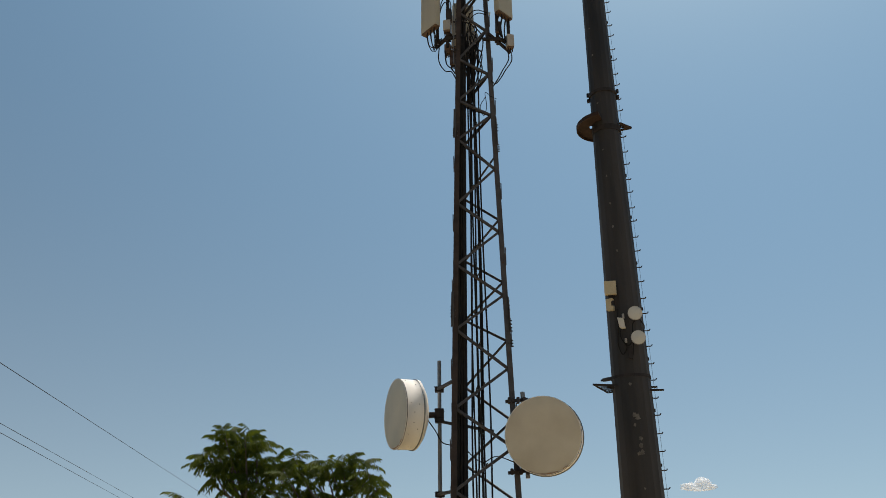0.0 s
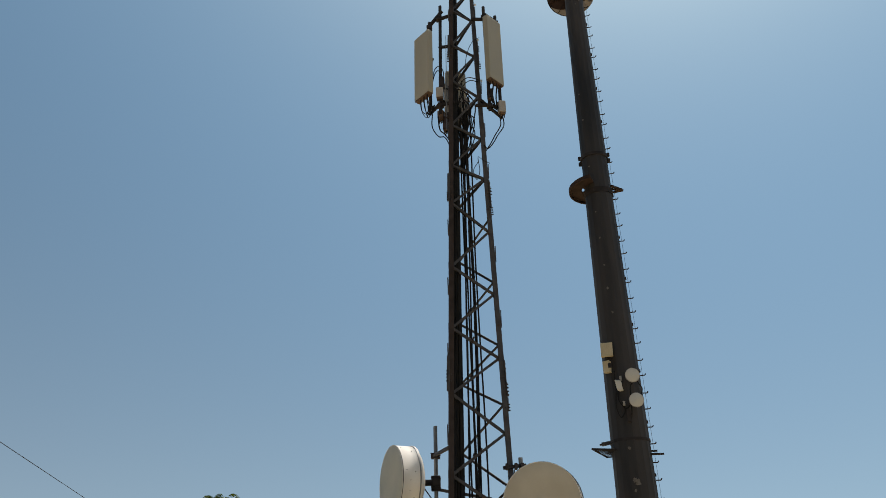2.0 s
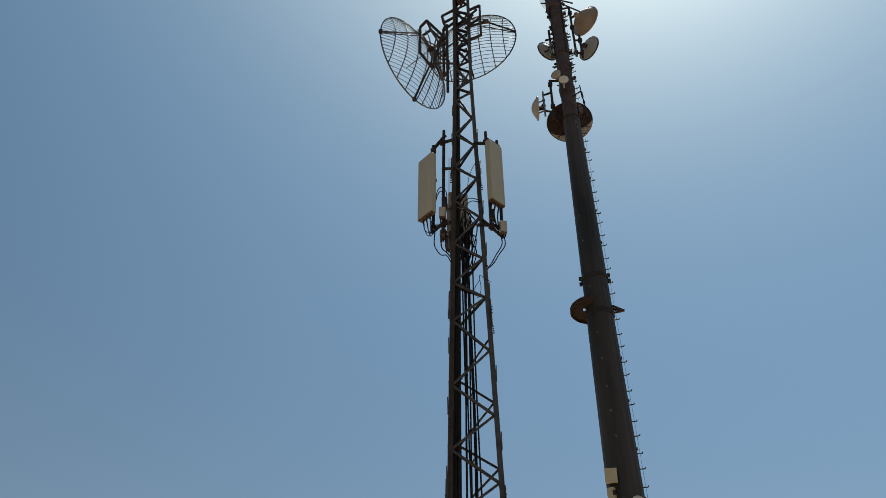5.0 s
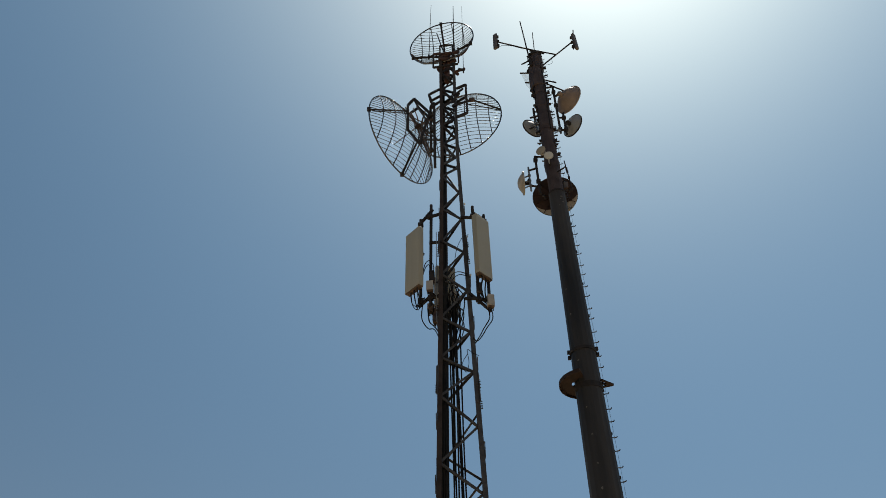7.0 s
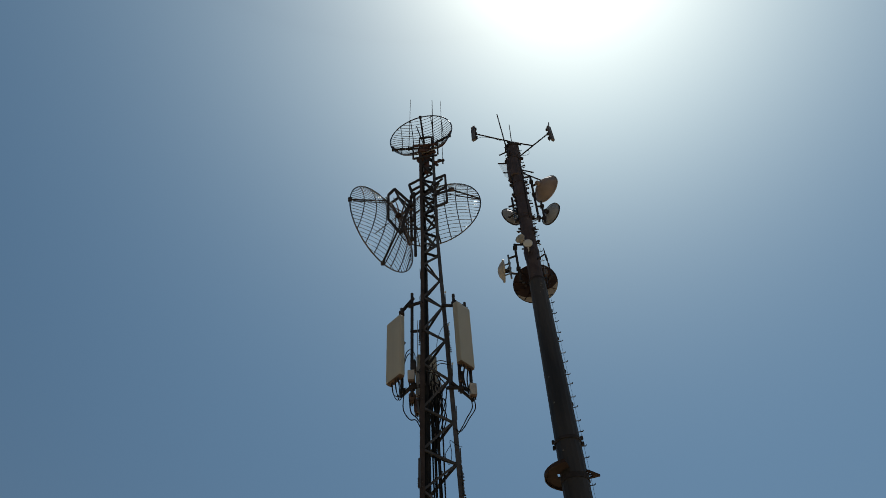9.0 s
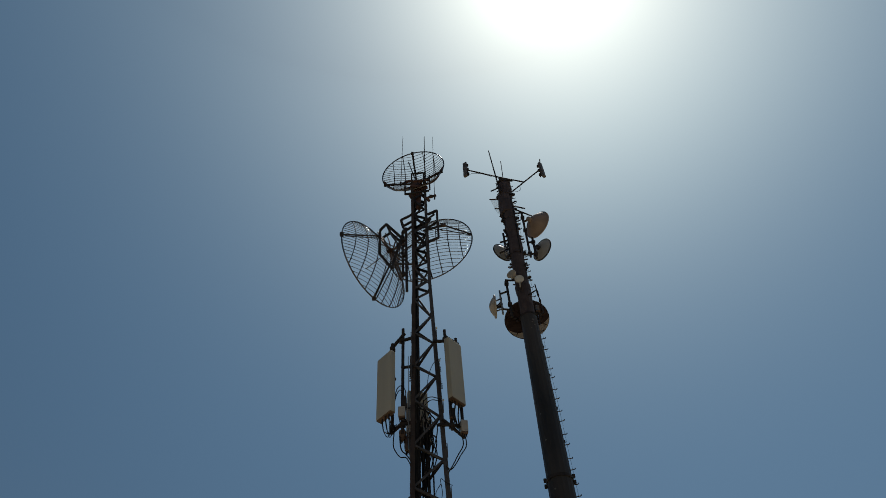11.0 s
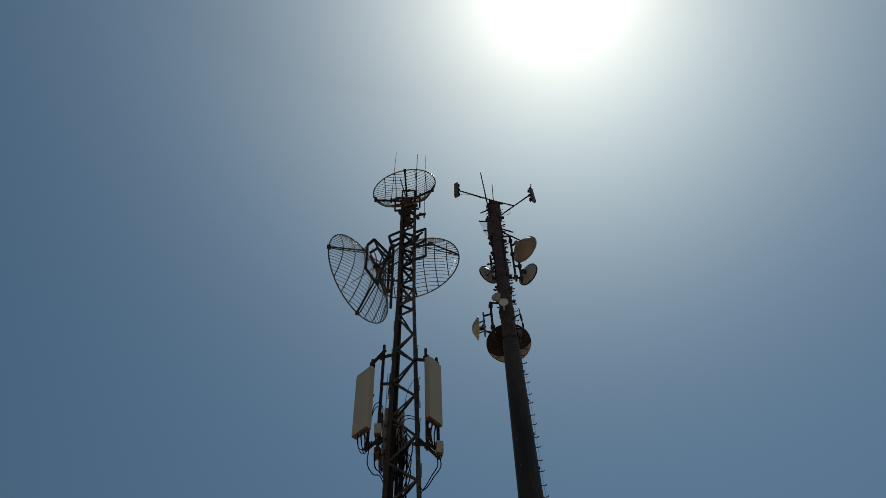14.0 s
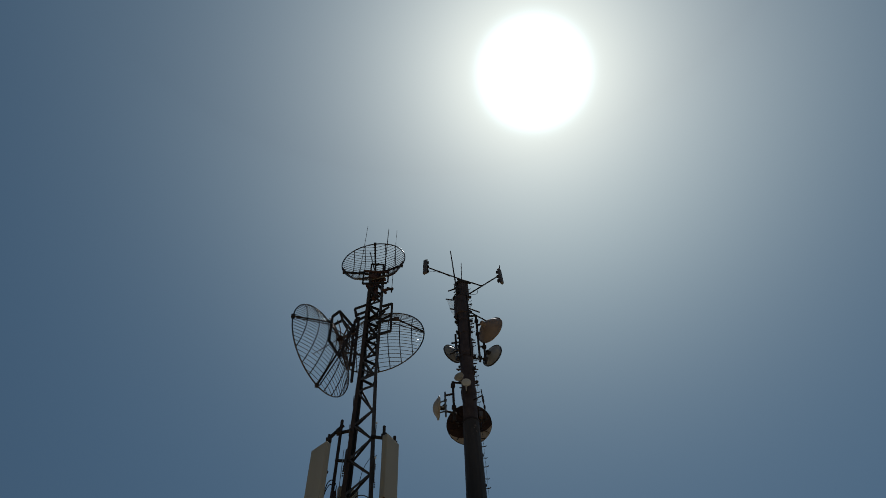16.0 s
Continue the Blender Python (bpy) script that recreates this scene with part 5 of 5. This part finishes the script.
# ---------------------------------------------------------------- overhead wires
NEAR = Vector((-12.87, 12.0, 0))
ends = []
for a, b, r in (((-15.9, 23.67, 7.23), (-36.8, 103.4, 7.23), 0.012), ((-18.62, 28.45, 6.0), (-35.98, 79.12, 6.0), 0.011), ((-18.83, 28.9, 5.7), (-34.72, 73.45, 5.7), 0.011)):
    a, b = Vector(a), Vector(b)
    d = (b - a) / (b.y - a.y)
    ends.append(a + d * (110 - a.y))
    line = [a + d * (y - a.y) for y in np.linspace(12.0, 110.0, 25)]
    bm = bmesh.new()
    pipe_along(bm, line, r, 6)
    single("overhead_wire", bm, CABLE, "thin dark overhead wire crossing the sky", "wire", "overhead wires")
WOOD = material("weathered_wood", (0.14, 0.1, 0.07), (0.24, 0.18, 0.13), 0.9, 0.0, 4, 50, 0.4, None, True)
for foot, heights in ((NEAR, (5.7, 6.0, 7.23)), (Vector((ends[0].x, 110, 0)), (7.23,)), (Vector(((ends[1].x + ends[2].x) / 2, 110, 0)), (5.7, 6.0))):
    u = base("utility_pole", foot, "plain weathered wooden pole that carries the wires", "pole", "utility poles")
    bm = bmesh.new()
    tube(bm, foot, foot + Vector((0, 0, 7.5)), 0.14, 12, 0.1)
    part("shaft", bm, WOOD, u)
    for z in heights:
        reach = 0.8 if len(heights) == 2 else 0.2
        bm = bmesh.new()
        beam(bm, foot + Vector((-reach, 0, z - 0.045)), foot + Vector((reach, 0, z - 0.045)), 0.06, 0.06)
        part("insulator_bracket", bm, DARK, u)

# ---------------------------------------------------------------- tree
# The crown's shaded interior and sunlit leaves are put into these two tones.
LEAF = material("ailanthus_leaf_sun_shade", (0.006, 0.016, 0.002), (0.066, 0.098, 0.012), 0.55, 0.0, 3.5, 40, 0.05, gloss=0.12)
leaf_nodes, leaf_links = LEAF.node_tree.nodes, LEAF.node_tree.links
tr = leaf_nodes.new("ShaderNodeBsdfTranslucent")
tr.inputs["Color"].default_value = (0.2, 0.25, 0.02, 1)
mix = leaf_nodes.new("ShaderNodeMixShader")
mix.inputs[0].default_value = 0.19
leaf_links.new(leaf_nodes["Principled BSDF"].outputs[0], mix.inputs[1])
leaf_links.new(tr.outputs[0], mix.inputs[2])
leaf_links.new(mix.outputs[0], leaf_nodes["Material Output"].inputs["Surface"])
BARK = material("grey_brown_bark", (0.06, 0.05, 0.042), (0.11, 0.095, 0.08), 0.9, 0.0, 5, 40, 0.5)


def frond_mesh(seed):
    """A feathery leaf along +x: a drooping stalk with pairs of narrow hanging leaflets."""
    g = random.Random(seed)
    bm = bmesh.new()
    length, droop = g.uniform(0.38, 0.52), g.uniform(0.16, 0.26)

    def stalk(t):
        return Vector((length * t, 0.03 * math.sin(t * 3 + seed), 0.2 * t - droop * t * t * 1.5))

    pipe_along(bm, [stalk(k / 7) for k in range(8)], 0.004, 4)
    pairs = g.randint(8, 10)
    for k in range(pairs):
        t = 0.2 + 0.8 * k / (pairs - 1)
        for s in (-1, 1):
            p = stalk(t)
            ln = g.uniform(0.14, 0.18) * (1 - 0.35 * max(0, t - 0.6) / 0.4)
            d = Vector((g.uniform(0.15, 0.45), s * g.uniform(0.35, 0.8), g.uniform(-1.3, -0.6))).normalized()
            w = Vector((1, 0, g.uniform(-0.3, 0.3)))
            w = (w - d * w.dot(d)).normalized() * g.uniform(0.0175, 0.0225)
            nrm = d.cross(w).normalized() * 0.006
            a = bm.verts.new(p)
            b = bm.verts.new(p + d * ln * 0.28 + w)
            c = bm.verts.new(p + d * ln * 0.28 - w)
            e = bm.verts.new(p + d * ln * 0.65 + w * 0.8 + Vector((0, 0, -0.008)))
            f = bm.verts.new(p + d * ln * 0.65 - w * 0.8 + Vector((0, 0, -0.008)))
            m1 = bm.verts.new(p + d * ln * 0.3 + nrm)
            m2 = bm.verts.new(p + d * ln * 0.65 + nrm + Vector((0, 0, -0.008)))
            h2 = bm.verts.new(p + d * ln + Vector((0, 0, -0.02)))
            for q in ((a, b, m1), (a, m1, c), (b, e, m2, m1), (c, m1, m2, f), (e, h2, m2), (f, m2, h2)):
                bm.faces.new(q)
    me = bpy.data.meshes.new("leaf")
    bm.to_mesh(me)
    bm.free()
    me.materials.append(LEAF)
    return me


FRONDS = [frond_mesh(s) for s in range(9)]


def leafy_tree(foot, tips, label, trunk_r, seed, per_tip):
    g = random.Random(seed)
    foot = Vector(foot)
    t = base("tree", foot, label, "tree")
    crown_mid = sum((Vector(p) for p in tips), Vector()) / len(tips)
    fork = foot.lerp(Vector((foot.x, foot.y, crown_mid.z)), 0.72)
    bm = bmesh.new()
    pts = curve_points([foot, foot.lerp(fork, 0.5) + Vector((0.05, 0.03, 0)), fork], 5)
    for a, b, k in zip(pts, pts[1:], range(len(pts))):
        tube(bm, a, b, trunk_r * (1 - 0.03 * k), 9, trunk_r * (1 - 0.03 * (k + 1)))
    part("trunk", bm, BARK, t)
    for p in tips:
        p = Vector(p)
        bm = bmesh.new()
        mid = fork.lerp(p, 0.55) + Vector((g.uniform(-0.1, 0.1), g.uniform(-0.1, 0.1), -0.12))
        pts = curve_points([fork, mid, p], 6)
        for k, (a, b) in enumerate(zip(pts, pts[1:])):
            r0 = trunk_r * 0.3 * (1 - k / len(pts)) + 0.007
            r1 = trunk_r * 0.3 * (1 - (k + 1) / len(pts)) + 0.007
            tube(bm, a, b, r0, 6, r1)
        part("limb", bm, BARK, t)
        for k in range(per_tip):
            back = (pts[-1] - pts[-4]).normalized() * g.uniform(-0.32, 0.02)
            az = 360 * (k * 0.381966 + g.random() * 0.12)
            lift = g.uniform(-52, 8) if k < per_tip * 0.75 else g.uniform(10, 45)
            m = Matrix.Translation(p + back) @ pose(0, 0, 0, 0, 0, az) @ pose(0, 0, 0, g.uniform(-15, 15), lift * 1.0, 0) @ Matrix.Scale(g.uniform(0.58, 0.86), 4)
            share("leaf", g.choice(FRONDS), m, t)
    return t


ASH = "leafy green ailanthus tree with feathery drooping leaves"
left_tree = leafy_tree((-4.1, 13.4, 0), [(-4.5, 13.0, 3.43), (-4.27, 13.65, 3.47), (-4.35, 13.3, 3.3), (-4.95, 13.5, 3.15), (-4.9, 13.39, 2.93), (-3.98, 13.26, 3.2), (-4.13, 13.1, 3.3), (-4.35, 13.13, 3.05), (-4.55, 13.0, 2.66), (-4.1, 13.65, 2.95), (-4.68, 13.3, 3.1), (-3.9, 13.4, 2.95), (-4.5, 13.6, 2.9), (-4.0, 13.1, 2.65), (-3.85, 13.5, 2.4)], ASH, 0.07, 5, 14)
bm = bmesh.new()
stem = curve_points([(-4.12, 13.38, 1.6), (-4.28, 13.32, 2.1), (-4.35, 13.3, 2.46), (-4.43, 13.3, 2.7)], 5)
pipe_along(bm, stem, 0.018, 6)
part("limb", bm, BARK, left_tree)
leafy_tree((-2.6, 13.6, 0), [(-3.74, 13.52, 2.96), (-3.33, 13.39, 2.99), (-3.05, 13.5, 2.8), (-2.78, 13.26, 2.88), (-2.41, 13.13, 2.93), (-2.12, 13.2, 2.8), (-1.92, 13.0, 2.66), (-1.88, 13.65, 2.66), (-1.85, 13.52, 2.46), (-2.26, 13.39, 2.72), (-2.62, 13.26, 2.76), (-3.14, 13.13, 2.68), (-3.4, 13.0, 2.76), (-3.75, 13.65, 2.8), (-3.0, 13.52, 2.5), (-2.51, 13.39, 2.46), (-3.32, 13.26, 2.45), (-3.75, 13.13, 2.5), (-2.2, 13.4, 2.35), (-2.8, 13.2, 2.3), (-3.55, 13.3, 2.25), (-1.95, 13.3, 2.25)], ASH, 0.06, 8, 12)
leafy_tree((-5.3, 13.4, 0), [(-5.38, 13.4, 2.22), (-5.5, 13.3, 2.1), (-5.17, 13.5, 2.25)], "small leafy ailanthus shoot beside the tree", 0.03, 4, 9)

# ---------------------------------------------------------------- a far cloud
CLOUD = bpy.data.materials.new("cloud_white")
CLOUD.use_nodes = True
cn, cl = CLOUD.node_tree.nodes, CLOUD.node_tree.links
cn.remove(cn["Principled BSDF"])
df, tr = cn.new("ShaderNodeBsdfDiffuse"), cn.new("ShaderNodeBsdfTranslucent")
for n_ in (df, tr):
    n_.inputs["Color"].default_value = (0.85, 0.88, 0.92, 1)
m1 = cn.new("ShaderNodeMixShader")
m1.inputs[0].default_value = 0.45
cl.new(df.outputs[0], m1.inputs[1])
cl.new(tr.outputs[0], m1.inputs[2])
thin, soft_mix = cn.new("ShaderNodeBsdfTransparent"), cn.new("ShaderNodeMixShader")
soft_mix.inputs[0].default_value = 0.62
cl.new(m1.outputs[0], soft_mix.inputs[1])
cl.new(thin.outputs[0], soft_mix.inputs[2])
cl.new(soft_mix.outputs[0], cn["Material Output"].inputs["Surface"])
middle = Vector((515, 1931, 117))
for size, lumps in ((1.0, 0.5), (0.86, 0.45)):
    bm = bmesh.new()
    bmesh.ops.create_icosphere(bm, subdivisions=5, radius=1.0)
    for v in bm.verts:
        x, y, z = v.co
        rise = 0.62 + 0.38 * math.exp(-((x - 0.25) / 0.35) ** 2) - 0.2 * math.exp(-((x + 0.28) / 0.12) ** 2)
        bulge = 1 + lumps * (0.5 * noise.noise(v.co * 2.1) + 0.3 * noise.noise(v.co * 5.0) + 0.16 * noise.noise(v.co * 11.0))
        v.co = middle + Vector((40 * x, 16 * y, 25 * z * rise if z > 0 else 8 * z)) * bulge * size
    single("cloud", bm, CLOUD, "small soft white cumulus cloud low in the sky", "cloud", kind="structure", smooth=True)
